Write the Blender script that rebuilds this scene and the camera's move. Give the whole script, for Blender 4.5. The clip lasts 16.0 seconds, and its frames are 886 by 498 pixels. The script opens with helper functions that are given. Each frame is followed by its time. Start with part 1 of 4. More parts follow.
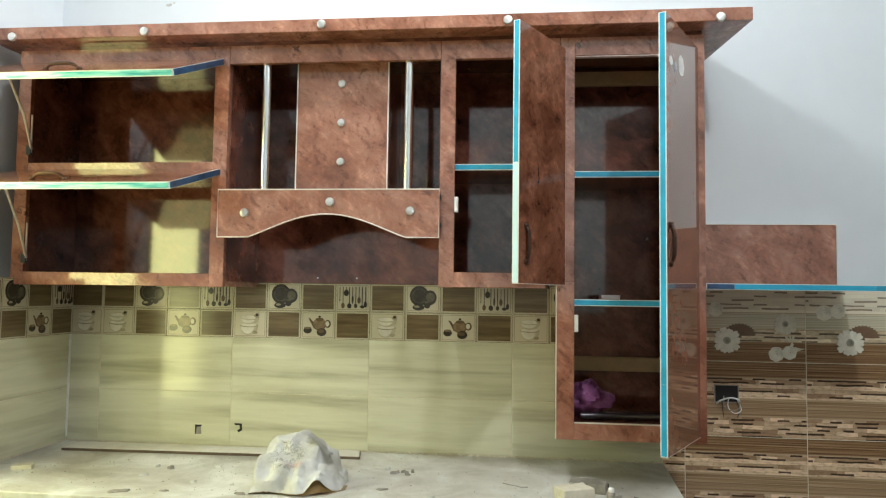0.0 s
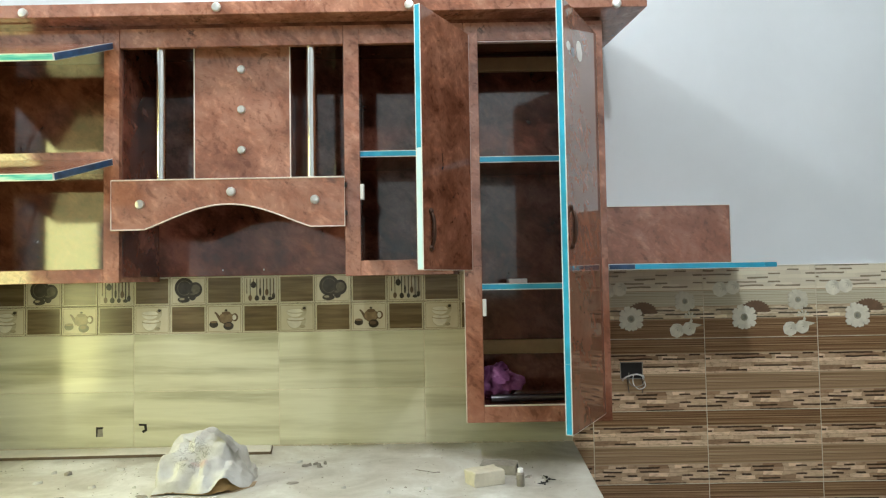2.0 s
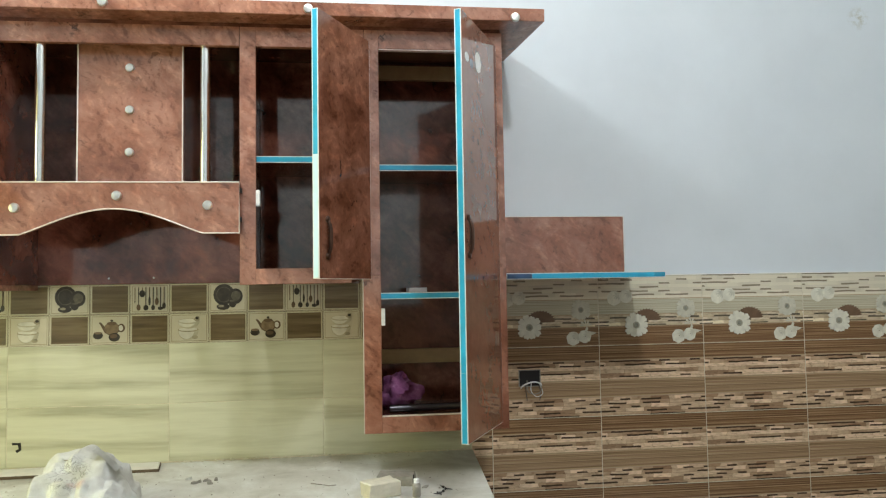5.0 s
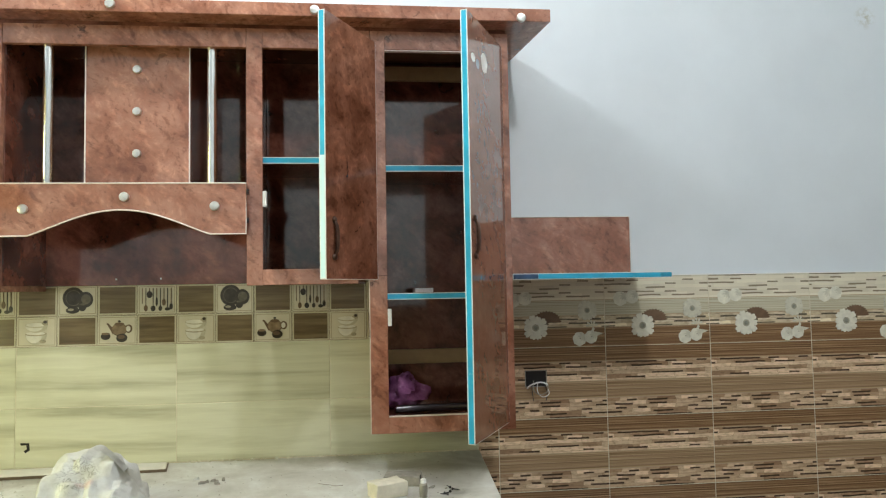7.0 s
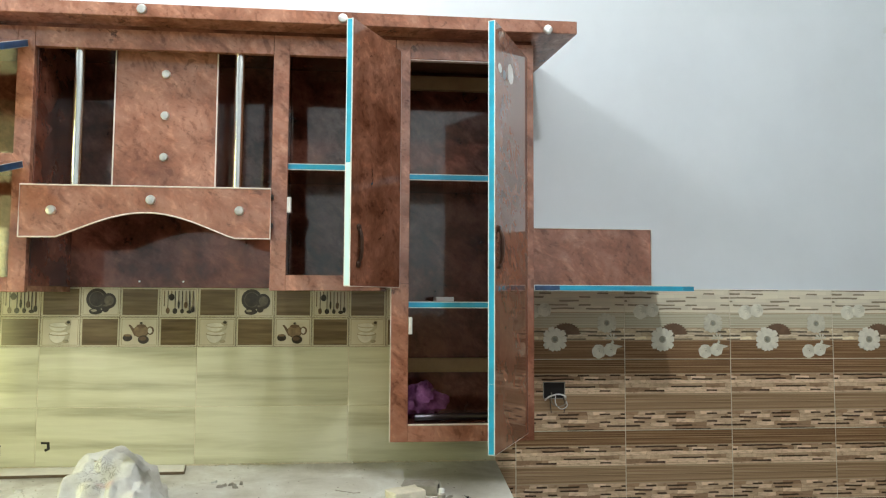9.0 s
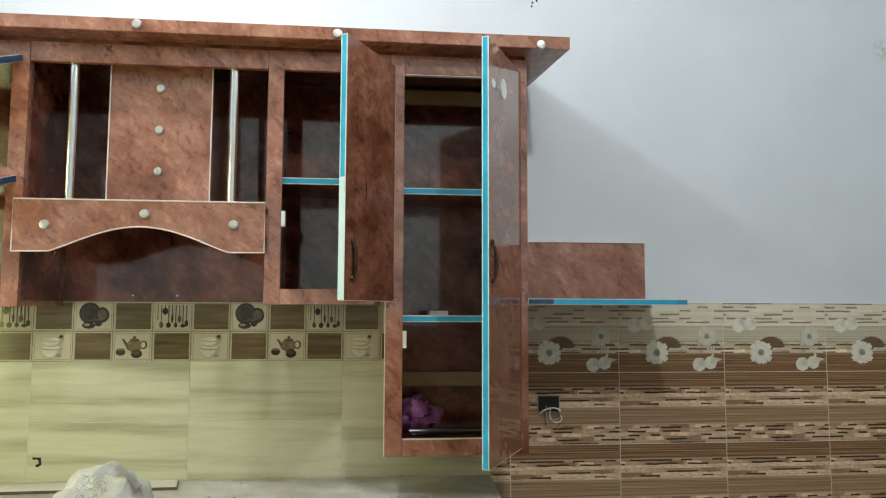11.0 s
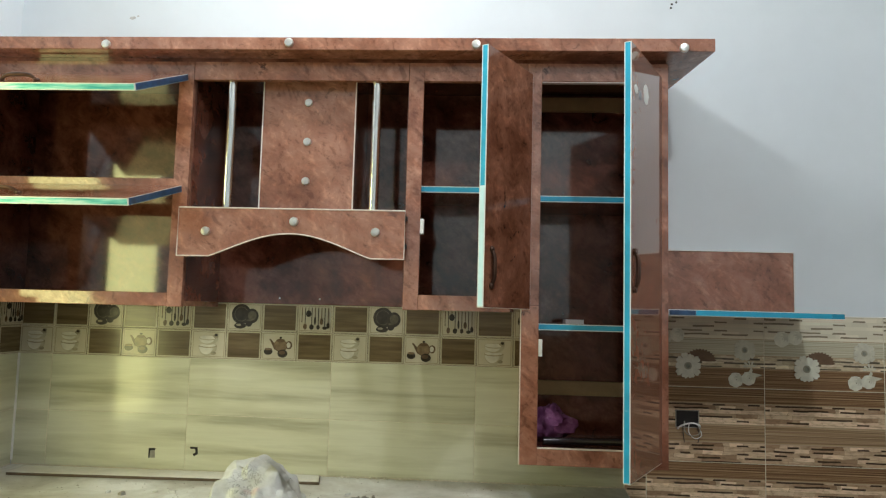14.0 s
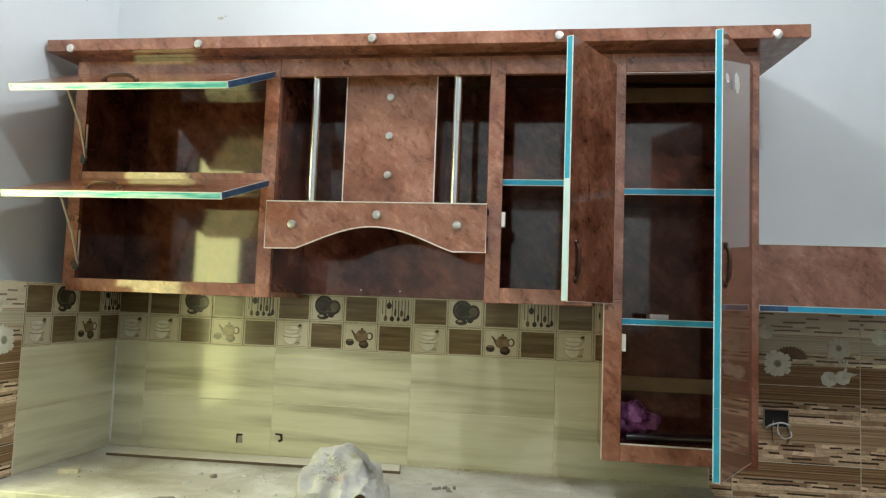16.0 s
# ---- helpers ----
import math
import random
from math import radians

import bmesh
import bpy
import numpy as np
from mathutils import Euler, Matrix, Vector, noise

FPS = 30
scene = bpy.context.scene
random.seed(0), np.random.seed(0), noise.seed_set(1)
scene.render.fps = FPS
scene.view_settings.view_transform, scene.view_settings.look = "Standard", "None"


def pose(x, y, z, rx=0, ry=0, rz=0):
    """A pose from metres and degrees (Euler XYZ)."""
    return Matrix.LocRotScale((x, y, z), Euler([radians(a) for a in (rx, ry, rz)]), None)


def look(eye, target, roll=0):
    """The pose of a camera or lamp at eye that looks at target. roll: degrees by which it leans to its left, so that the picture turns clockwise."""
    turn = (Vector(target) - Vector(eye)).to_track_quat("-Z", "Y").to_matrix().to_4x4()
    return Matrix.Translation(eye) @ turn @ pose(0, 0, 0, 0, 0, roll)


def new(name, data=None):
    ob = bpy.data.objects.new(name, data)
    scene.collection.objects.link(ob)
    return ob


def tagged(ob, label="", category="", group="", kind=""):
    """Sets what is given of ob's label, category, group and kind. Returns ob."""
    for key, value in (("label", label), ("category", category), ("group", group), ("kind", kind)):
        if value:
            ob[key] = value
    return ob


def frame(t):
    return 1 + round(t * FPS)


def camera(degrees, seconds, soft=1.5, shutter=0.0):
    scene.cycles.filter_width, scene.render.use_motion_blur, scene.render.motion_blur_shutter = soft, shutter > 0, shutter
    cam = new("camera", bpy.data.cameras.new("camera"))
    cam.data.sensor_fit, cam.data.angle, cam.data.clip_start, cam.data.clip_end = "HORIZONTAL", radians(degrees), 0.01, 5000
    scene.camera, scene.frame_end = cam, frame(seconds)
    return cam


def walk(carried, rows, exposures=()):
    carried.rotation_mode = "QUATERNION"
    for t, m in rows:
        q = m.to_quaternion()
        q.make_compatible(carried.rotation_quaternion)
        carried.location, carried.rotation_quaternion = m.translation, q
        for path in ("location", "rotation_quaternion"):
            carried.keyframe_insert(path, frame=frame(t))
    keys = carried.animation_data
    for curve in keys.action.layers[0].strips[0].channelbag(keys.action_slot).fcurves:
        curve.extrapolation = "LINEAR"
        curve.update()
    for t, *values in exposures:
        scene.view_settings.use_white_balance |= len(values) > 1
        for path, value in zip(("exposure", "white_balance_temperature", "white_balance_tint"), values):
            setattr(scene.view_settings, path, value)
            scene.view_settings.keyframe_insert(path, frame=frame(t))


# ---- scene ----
# camera and its path
cam = camera(63.7, 16.0, soft=1.2)
PATH = [
    (0, (0.027, -2.395, 1.439), (-0.191, -0.41, 1.56), 0.8),
    (0.5, (0.029, -2.392, 1.436), (-0.178, -0.405, 1.539), -0.1),
    (1, (0.034, -2.391, 1.439), (-0.154, -0.403, 1.546), -0.3),
    (1.5, (0.056, -2.384, 1.437), (-0.035, -0.388, 1.528), -0.6),
    (2, (0.076, -2.379, 1.437), (0.069, -0.381, 1.524), -1.0),
    (2.5, (0.102, -2.372, 1.438), (0.238, -0.381, 1.572), -0.5),
    (3, (0.113, -2.368, 1.435), (0.352, -0.387, 1.566), -0.5),
    (3.5, (0.119, -2.37, 1.437), (0.357, -0.388, 1.561), -1.0),
    (4, (0.123, -2.367, 1.438), (0.365, -0.384, 1.541), -0.9),
    (6.5, (0.11, -2.369, 1.437), (0.331, -0.384, 1.551), -1.0),
    (7, (0.113, -2.369, 1.437), (0.335, -0.384, 1.546), -1.0),
    (7.5, (0.107, -2.368, 1.432), (0.324, -0.383, 1.537), -0.9),
    (8, (0.105, -2.367, 1.434), (0.333, -0.382, 1.526), -0.7),
    (8.5, (0.097, -2.366, 1.436), (0.302, -0.378, 1.52), -0.5),
    (9, (0.084, -2.369, 1.44), (0.272, -0.383, 1.572), 0.3),
    (11.5, (0.087, -2.373, 1.445), (0.289, -0.39, 1.611), 0.2),
    (12, (0.076, -2.372, 1.443), (0.204, -0.383, 1.6), 0.6),
    (12.5, (0.052, -2.373, 1.444), (0.092, -0.382, 1.624), 1.2),
    (13, (0.032, -2.378, 1.448), (0.023, -0.387, 1.64), 1.8),
    (13.5, (0.031, -2.381, 1.453), (0.011, -0.392, 1.66), 1.9),
    (14, (0.022, -2.383, 1.451), (-0.096, -0.394, 1.626), 1.5),
    (14.5, (0.009, -2.388, 1.45), (-0.158, -0.404, 1.633), 2.0),
    (15, (-0.008, -2.386, 1.447), (-0.2, -0.402, 1.605), 2.2),
    (15.5, (-0.011, -2.389, 1.446), (-0.253, -0.409, 1.596), 2.9),
    (16, (-0.025, -2.393, 1.447), (-0.324, -0.421, 1.599), 2.1),
]
walk(cam, [(t, look(eye, target, roll)) for t, eye, target, roll in PATH],
     exposures=((0, 0.08), (4, 0.12), (9.2, 0.12), (12, -0.22), (16, -0.24)))

# world, lamps
world = bpy.data.worlds.new("world")
scene.world = world
world.use_nodes = True
world.node_tree.nodes["Background"].inputs[0].default_value = (0.6, 0.7, 0.85, 1)
world.node_tree.nodes["Background"].inputs[1].default_value = 0.05
scene.view_settings.exposure = 0.0


def lamp(name, kind, m, energy, colour, **sizes):
    data = bpy.data.lights.new(name, kind)
    data.energy, data.color = energy, colour
    for key, value in sizes.items():
        if key == "size":
            data.size = value
        elif key == "size_y":
            data.shape, data.size_y = "RECTANGLE", value
        elif key == "radius":
            data.shadow_soft_size = value
    ob = new(name, data)
    ob.matrix_world = m
    return ob


# two bare bulbs below the ceiling, yellowish daylight in the tall side window
lamp("bulb_light", "POINT", pose(-0.48, -0.88, 3.03), 36, (0.92, 0.97, 1.0), radius=0.05)
lamp("bulb_light", "POINT", pose(0.76, -1.90, 3.17), 53, (0.93, 0.97, 1.0), radius=0.05)
lamp("window_light", "AREA", look((-1.64, -0.92, 1.56), (0, -0.92, 1.56)), 15.5, (0.96, 0.95, 0.40), size=0.46, size_y=1.28)

# materials
def material(name):
    m = bpy.data.materials.new(name)
    m.use_nodes = True
    nt = m.node_tree
    return m, nt, nt.nodes["Principled BSDF"]


def node(nt, kind, **values):
    n = nt.nodes.new(kind)
    for key, value in values.items():
        n.inputs[key.replace("_", " ")].default_value = value
    return n


def ramp(nt, fac, stops, constant=False):
    n = nt.nodes.new("ShaderNodeValToRGB")
    if constant:
        n.color_ramp.interpolation = "CONSTANT"
    els = n.color_ramp.elements
    while len(els) < len(stops):
        els.new(0.5)
    for e, (p, c) in zip(els, stops):
        e.position, e.color = p, (*c, 1)
    nt.links.new(fac, n.inputs[0])
    return n.outputs[0]


def coords(nt, scale=(1, 1, 1), shift=True):
    tc = nt.nodes.new("ShaderNodeTexCoord")
    out = tc.outputs["Object"]
    if shift:
        info = nt.nodes.new("ShaderNodeObjectInfo")
        comb = nt.nodes.new("ShaderNodeCombineXYZ")
        sc = nt.nodes.new("ShaderNodeMath")
        sc.operation = "MULTIPLY"
        sc.inputs[1].default_value = 17.0
        nt.links.new(info.outputs["Random"], sc.inputs[0])
        for k in range(3):
            nt.links.new(sc.outputs[0], comb.inputs[k])
        add = nt.nodes.new("ShaderNodeVectorMath")
        nt.links.new(out, add.inputs[0])
        nt.links.new(comb.outputs[0], add.inputs[1])
        out = add.outputs[0]
    mp = nt.nodes.new("ShaderNodeMapping")
    mp.inputs["Scale"].default_value = scale
    nt.links.new(out, mp.inputs["Vector"])
    return mp.outputs[0]


def noise_tex(nt, vec, scale, detail=6.0, rough=0.6, distort=0.0):
    n = node(nt, "ShaderNodeTexNoise", Scale=scale, Detail=detail, Roughness=rough, Distortion=distort)
    nt.links.new(vec, n.inputs["Vector"])
    return n.outputs["Fac"]


def mix(nt, fac, a, b, mode="MIX"):
    n = nt.nodes.new("ShaderNodeMix")
    n.data_type, n.blend_type = "RGBA", mode
    for socket, value in ((n.inputs[0], fac), (n.inputs[6], a), (n.inputs[7], b)):
        if isinstance(value, bpy.types.NodeSocket):
            nt.links.new(value, socket)
        elif isinstance(value, (int, float)):
            socket.default_value = value
        else:
            socket.default_value = (*value, 1)
    return n.outputs[2]


def bump(nt, bsdf, height, strength, distance=0.002):
    n = node(nt, "ShaderNodeBump", Strength=strength, Distance=distance)
    nt.links.new(height, n.inputs["Height"])
    nt.links.new(n.outputs[0], bsdf.inputs["Normal"])


def plain(name, colour, rough=0.5, metal=0.0, vary=0.12, scale=30.0, coat=0.0, bumpy=0.0):
    m, nt, p = material(name)
    v = noise_tex(nt, coords(nt), scale, 5)
    dark = tuple(c * (1 - vary) for c in colour)
    light = tuple(min(1, c * (1 + vary)) for c in colour)
    nt.links.new(ramp(nt, v, [(0.3, dark), (0.7, light)]), p.inputs["Base Color"])
    p.inputs["Roughness"].default_value = rough
    p.inputs["Metallic"].default_value = metal
    p.inputs["Coat Weight"].default_value = coat
    if bumpy:
        bump(nt, p, v, bumpy)
    return m


def laminate(name, dark, mid, light, rough, crack=0.6, lean=-35.0, depth=1.0):
    """Glossy printed sheet: copper stone with slanting grain, pale scuffs, dark pits and a few cracks."""
    m, nt, p = material(name)
    vec = coords(nt, (1, 1, 1))
    tilt = nt.nodes.new("ShaderNodeMapping")
    tilt.inputs["Rotation"].default_value = (0, radians(lean), 0)
    nt.links.new(vec, tilt.inputs["Vector"])
    squash = nt.nodes.new("ShaderNodeMapping")
    squash.inputs["Scale"].default_value = (1.0, 1.0, 1.35)
    nt.links.new(tilt.outputs[0], squash.inputs["Vector"])
    slant = squash.outputs[0]
    cloud = noise_tex(nt, vec, 3.6, 3, 0.5, 0.2)
    mottle = noise_tex(nt, slant, 9.0, 8, 0.64, 0.3)
    both = nt.nodes.new("ShaderNodeMath")
    both.operation = "MULTIPLY_ADD"
    both.inputs[1].default_value = 0.30
    part_ = nt.nodes.new("ShaderNodeMath")
    part_.operation = "MULTIPLY"
    part_.inputs[1].default_value = 0.70
    nt.links.new(mottle, part_.inputs[0])
    nt.links.new(cloud, both.inputs[0])
    nt.links.new(part_.outputs[0], both.inputs[2])
    bright = tuple(min(1, 1.28 * c) for c in light)
    col = ramp(nt, both.outputs[0], [(0.34, dark), (0.46, mid), (0.57, light), (0.70, bright)])
    # fine leathery grain
    fine = noise_tex(nt, vec, 40.0, 5, 0.68, 0.1)
    col = mix(nt, 0.45 * depth, col, ramp(nt, fine, [(0.28, (0.60, 0.53, 0.50)), (0.44, (1, 1, 1)), (0.70, (1.20, 1.18, 1.16))]), "MULTIPLY")
    # chipped relief painted into the colour: one lit and one dark side
    moved = nt.nodes.new("ShaderNodeVectorMath")
    moved.inputs[1].default_value = (0.005, 0.005, 0.007)
    nt.links.new(slant, moved.inputs[0])
    relief = noise_tex(nt, slant, 13.0, 5, 0.58, 0.35)
    other = noise_tex(nt, moved.outputs[0], 13.0, 5, 0.58, 0.35)
    rise = nt.nodes.new("ShaderNodeMath")
    rise.operation = "SUBTRACT"
    nt.links.new(relief, rise.inputs[0])
    nt.links.new(other, rise.inputs[1])
    lift = nt.nodes.new("ShaderNodeMapRange")
    for k, value in ((1, -0.12), (2, 0.12), (3, 0.0), (4, 1.0)):
        lift.inputs[k].default_value = value
    nt.links.new(rise.outputs[0], lift.inputs[0])
    col = mix(nt, 0.8 * depth, col, ramp(nt, lift.outputs[0], [(0.10, (0.55, 0.48, 0.45)), (0.36, (0.98, 0.98, 0.98)), (0.62, (1, 1, 1)), (0.88, (1.42, 1.42, 1.40))]), "MULTIPLY")
    # dark pits with ragged rims
    pits = noise_tex(nt, slant, 21.0, 5, 0.66, 0.5)
    col = mix(nt, crack, col, ramp(nt, pits, [(0.31, (0.16, 0.12, 0.10)), (0.365, (1, 1, 1))]), "MULTIPLY")
    # thin wandering cracks
    vor = node(nt, "ShaderNodeTexVoronoi", Scale=3.6)
    vor.feature = "DISTANCE_TO_EDGE"
    warp = nt.nodes.new("ShaderNodeVectorMath")
    wn = node(nt, "ShaderNodeTexNoise", Scale=9.0, Detail=6.0, Roughness=0.65)
    nt.links.new(vec, wn.inputs["Vector"])
    sc = nt.nodes.new("ShaderNodeVectorMath")
    sc.operation = "SCALE"
    sc.inputs["Scale"].default_value = 0.22
    nt.links.new(wn.outputs["Color"], sc.inputs[0])
    nt.links.new(vec, warp.inputs[0])
    nt.links.new(sc.outputs[0], warp.inputs[1])
    nt.links.new(warp.outputs[0], vor.inputs["Vector"])
    gate = noise_tex(nt, vec, 5.0, 2)
    line = ramp(nt, vor.outputs["Distance"], [(0.0, (0.12, 0.09, 0.07)), (0.022, (1, 1, 1))])
    where = ramp(nt, gate, [(0.63, (0, 0, 0)), (0.68, (1, 1, 1))])
    col = mix(nt, where, col, mix(nt, min(1.0, crack * 1.7), col, line, "MULTIPLY"))
    nt.links.new(col, p.inputs["Base Color"])
    p.inputs["Roughness"].default_value = rough
    p.inputs["IOR"].default_value = 1.5
    return m


LAMINATE = laminate("copper_laminate", (0.160, 0.056, 0.032), (0.262, 0.107, 0.065), (0.360, 0.168, 0.110), 0.09, crack=0.55)
LAMINATE.node_tree.nodes["Principled BSDF"].inputs["IOR"].default_value = 1.75
# copper sheet with more cracks, darkened for a door turned from the light
DOOR_FACE = laminate("shaded_door_laminate", (0.125, 0.044, 0.023), (0.205, 0.080, 0.044), (0.290, 0.128, 0.078), 0.08, crack=0.9, lean=60.0)
DOOR_FACE.node_tree.nodes["Principled BSDF"].inputs["IOR"].default_value = 1.6
SMOOTH_FACE = laminate("smooth_laminate", (0.195, 0.078, 0.045), (0.225, 0.094, 0.056), (0.260, 0.115, 0.072), 0.06, crack=0.0, depth=0.25)
SMOOTH_FACE.node_tree.nodes["Principled BSDF"].inputs["IOR"].default_value = 2.0
# same sheet for cabinet insides, the shade in there darkened into its colour
INNER = laminate("shaded_laminate", (0.042, 0.012, 0.007), (0.105, 0.032, 0.019), (0.195, 0.069, 0.043), 0.075, crack=0.4, depth=0.7)
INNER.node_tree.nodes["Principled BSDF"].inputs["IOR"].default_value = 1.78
PLASTER = plain("white_plaster", (0.67, 0.72, 0.75), 0.75, vary=0.04, scale=3.0, bumpy=0.05)
nt_ = PLASTER.node_tree
p_ = nt_.nodes["Principled BSDF"]
clean_ = p_.inputs["Base Color"].links[0].from_socket
tc_ = nt_.nodes.new("ShaderNodeTexCoord")
d_ = nt_.nodes.new("ShaderNodeVectorMath")
d_.operation, d_.inputs[1].default_value = "DISTANCE", (1.95, 0.0, 2.40)
nt_.links.new(tc_.outputs["Object"], d_.inputs[0])
r_ = nt_.nodes.new("ShaderNodeMapRange")
r_.inputs[1].default_value, r_.inputs[2].default_value, r_.inputs[4].default_value = 0.05, 0.0, 0.75
nt_.links.new(d_.outputs["Value"], r_.inputs[0])
grime_ = noise_tex(nt_, tc_.outputs["Object"], 60, 4)
nt_.links.new(mix(nt_, mix(nt_, 1.0, r_.outputs[0], ramp(nt_, grime_, [(0.42, (0, 0, 0)), (0.6, (1, 1, 1))]), "MULTIPLY"), clean_, (0.38, 0.36, 0.24)), p_.inputs["Base Color"])
CEILING = plain("ceiling_paint", (0.8, 0.8, 0.8), 0.8, vary=0.03)
GROUT = plain("cream_grout", (0.66, 0.60, 0.45), 0.8, vary=0.15)
TAPE = plain("blue_tape", (0.025, 0.38, 0.57), 0.3, vary=0.18, scale=14)
TAPE_DEEP = plain("deep_blue_tape", (0.018, 0.27, 0.42), 0.3, vary=0.2, scale=14)
TAPE_PALE = plain("pale_mint_tape", (0.62, 0.86, 0.88), 0.3, vary=0.08, scale=6)
TAPE_DARK = plain("navy_tape", (0.02, 0.06, 0.13), 0.3, vary=0.75, scale=22)
EDGE = plain("white_edge_band", (0.80, 0.80, 0.76), 0.4, vary=0.05)
BEAD = plain("pale_edge_bead", (0.74, 0.65, 0.58), 0.4, vary=0.1)
CHROME = plain("chrome", (0.74, 0.74, 0.71), 0.2, 1.0, vary=0.05)
CAP = plain("brushed_cap", (0.8, 0.8, 0.76), 0.3, 0.9, vary=0.15, scale=60)
BRONZE = plain("antique_bronze", (0.07, 0.032, 0.018), 0.4, 0.5, vary=0.3)
STEEL = plain("dull_steel", (0.50, 0.42, 0.37), 0.45, 0.5)
GREY_FILM = plain("grey_sticker_film", (0.30, 0.32, 0.36), 0.4, vary=0.2)
RAW_WOOD = plain("raw_batten", (0.42, 0.30, 0.14), 0.6, vary=0.2, scale=12)
BLACK = plain("black_plastic", (0.02, 0.02, 0.02), 0.4)
WHITE_PLASTIC = plain("white_plastic", (0.8, 0.8, 0.78), 0.35, vary=0.05)
DARK_PRINT = plain("dark_glaze_print", (0.045, 0.038, 0.028), 0.15, vary=0.4, scale=40)
MID_PRINT = plain("brown_glaze_print", (0.13, 0.085, 0.05), 0.15, vary=0.35, scale=40)
PALE_PRINT = plain("pale_glaze_print", (0.66, 0.63, 0.54), 0.15, vary=0.15, scale=30)


def streaky(name, stops, scale, rough):
    m, nt, p = material(name)
    nt.links.new(ramp(nt, noise_tex(nt, coords(nt, scale), 1.0, 4, 0.6), stops), p.inputs["Base Color"])
    p.inputs["Roughness"].default_value = rough
    return m


TAPE_GREEN = streaky("sea_green_tape", [(0.34, (0.04, 0.42, 0.42)), (0.47, (0.20, 0.68, 0.62)), (0.6, (0.58, 0.84, 0.82))], (7, 7, 60), 0.25)


def streak_tile(name, stops, rough, stretch=(1.6, 1, 30), fine_mix=0.15):
    m, nt, p = material(name)
    vec = coords(nt, stretch)
    n = noise_tex(nt, vec, 1.6, 5, 0.55, 0.25)
    col = ramp(nt, n, stops)
    fine = noise_tex(nt, coords(nt, (6, 1, 160)), 2.0, 3)
    col = mix(nt, fine_mix, col, ramp(nt, fine, [(0.3, (0.8, 0.8, 0.78)), (0.7, (1.06, 1.06, 1.04))]), "MULTIPLY")
    nt.links.new(col, p.inputs["Base Color"])
    p.inputs["Roughness"].default_value = rough
    return m


CREAM = streak_tile("cream_wood_tile", [(0.31, (0.43, 0.415, 0.285)), (0.43, (0.58, 0.570, 0.405)), (0.55, (0.68, 0.675, 0.505)), (0.70, (0.62, 0.605, 0.445))], 0.10, (0.85, 1, 11))


def framed(m, half_x, half_z, zones):
    """Prints frame lines on a tile: zones of (inset from, inset to, colour)."""
    nt = m.node_tree
    p = nt.nodes["Principled BSDF"]
    col = p.inputs["Base Color"].links[0].from_socket
    tc = nt.nodes.new("ShaderNodeTexCoord")
    sep = nt.nodes.new("ShaderNodeSeparateXYZ")
    nt.links.new(tc.outputs["Object"], sep.inputs[0])
    ins = []
    for axis, half in (("X", half_x), ("Z", half_z)):
        a = nt.nodes.new("ShaderNodeMath")
        a.operation = "ABSOLUTE"
        nt.links.new(sep.outputs[axis], a.inputs[0])
        b = nt.nodes.new("ShaderNodeMath")
        b.operation = "SUBTRACT"
        b.inputs[0].default_value = half
        nt.links.new(a.outputs[0], b.inputs[1])
        ins.append(b.outputs[0])
    near = nt.nodes.new("ShaderNodeMath")
    near.operation = "MINIMUM"
    nt.links.new(ins[0], near.inputs[0])
    nt.links.new(ins[1], near.inputs[1])
    for lo, hi, colour in zones:
        c = nt.nodes.new("ShaderNodeMath")
        c.operation = "COMPARE"
        c.inputs[1].default_value, c.inputs[2].default_value = (lo + hi) / 2, (hi - lo) / 2
        nt.links.new(near.outputs[0], c.inputs[0])
        col = mix(nt, c.outputs[0], col, colour)
    nt.links.new(col, p.inputs["Base Color"])


DARK_SQ = streak_tile("dark_wood_tile", [(0.28, (0.09, 0.062, 0.03)), (0.5, (0.15, 0.108, 0.055)), (0.72, (0.215, 0.16, 0.085))], 0.16, (3, 1, 42))
PALE_SQ = plain("pale_glaze_tile", (0.56, 0.51, 0.38), 0.15, vary=0.05)
framed(DARK_SQ, 0.0603, 0.0477, [(-0.01, 0.0017, (0.11, 0.085, 0.05)), (0.0017, 0.0062, (0.52, 0.47, 0.34))])
framed(PALE_SQ, 0.0603, 0.0477, [(-0.01, 0.0017, (0.11, 0.085, 0.05)), (0.0058, 0.0074, (0.30, 0.25, 0.16))])


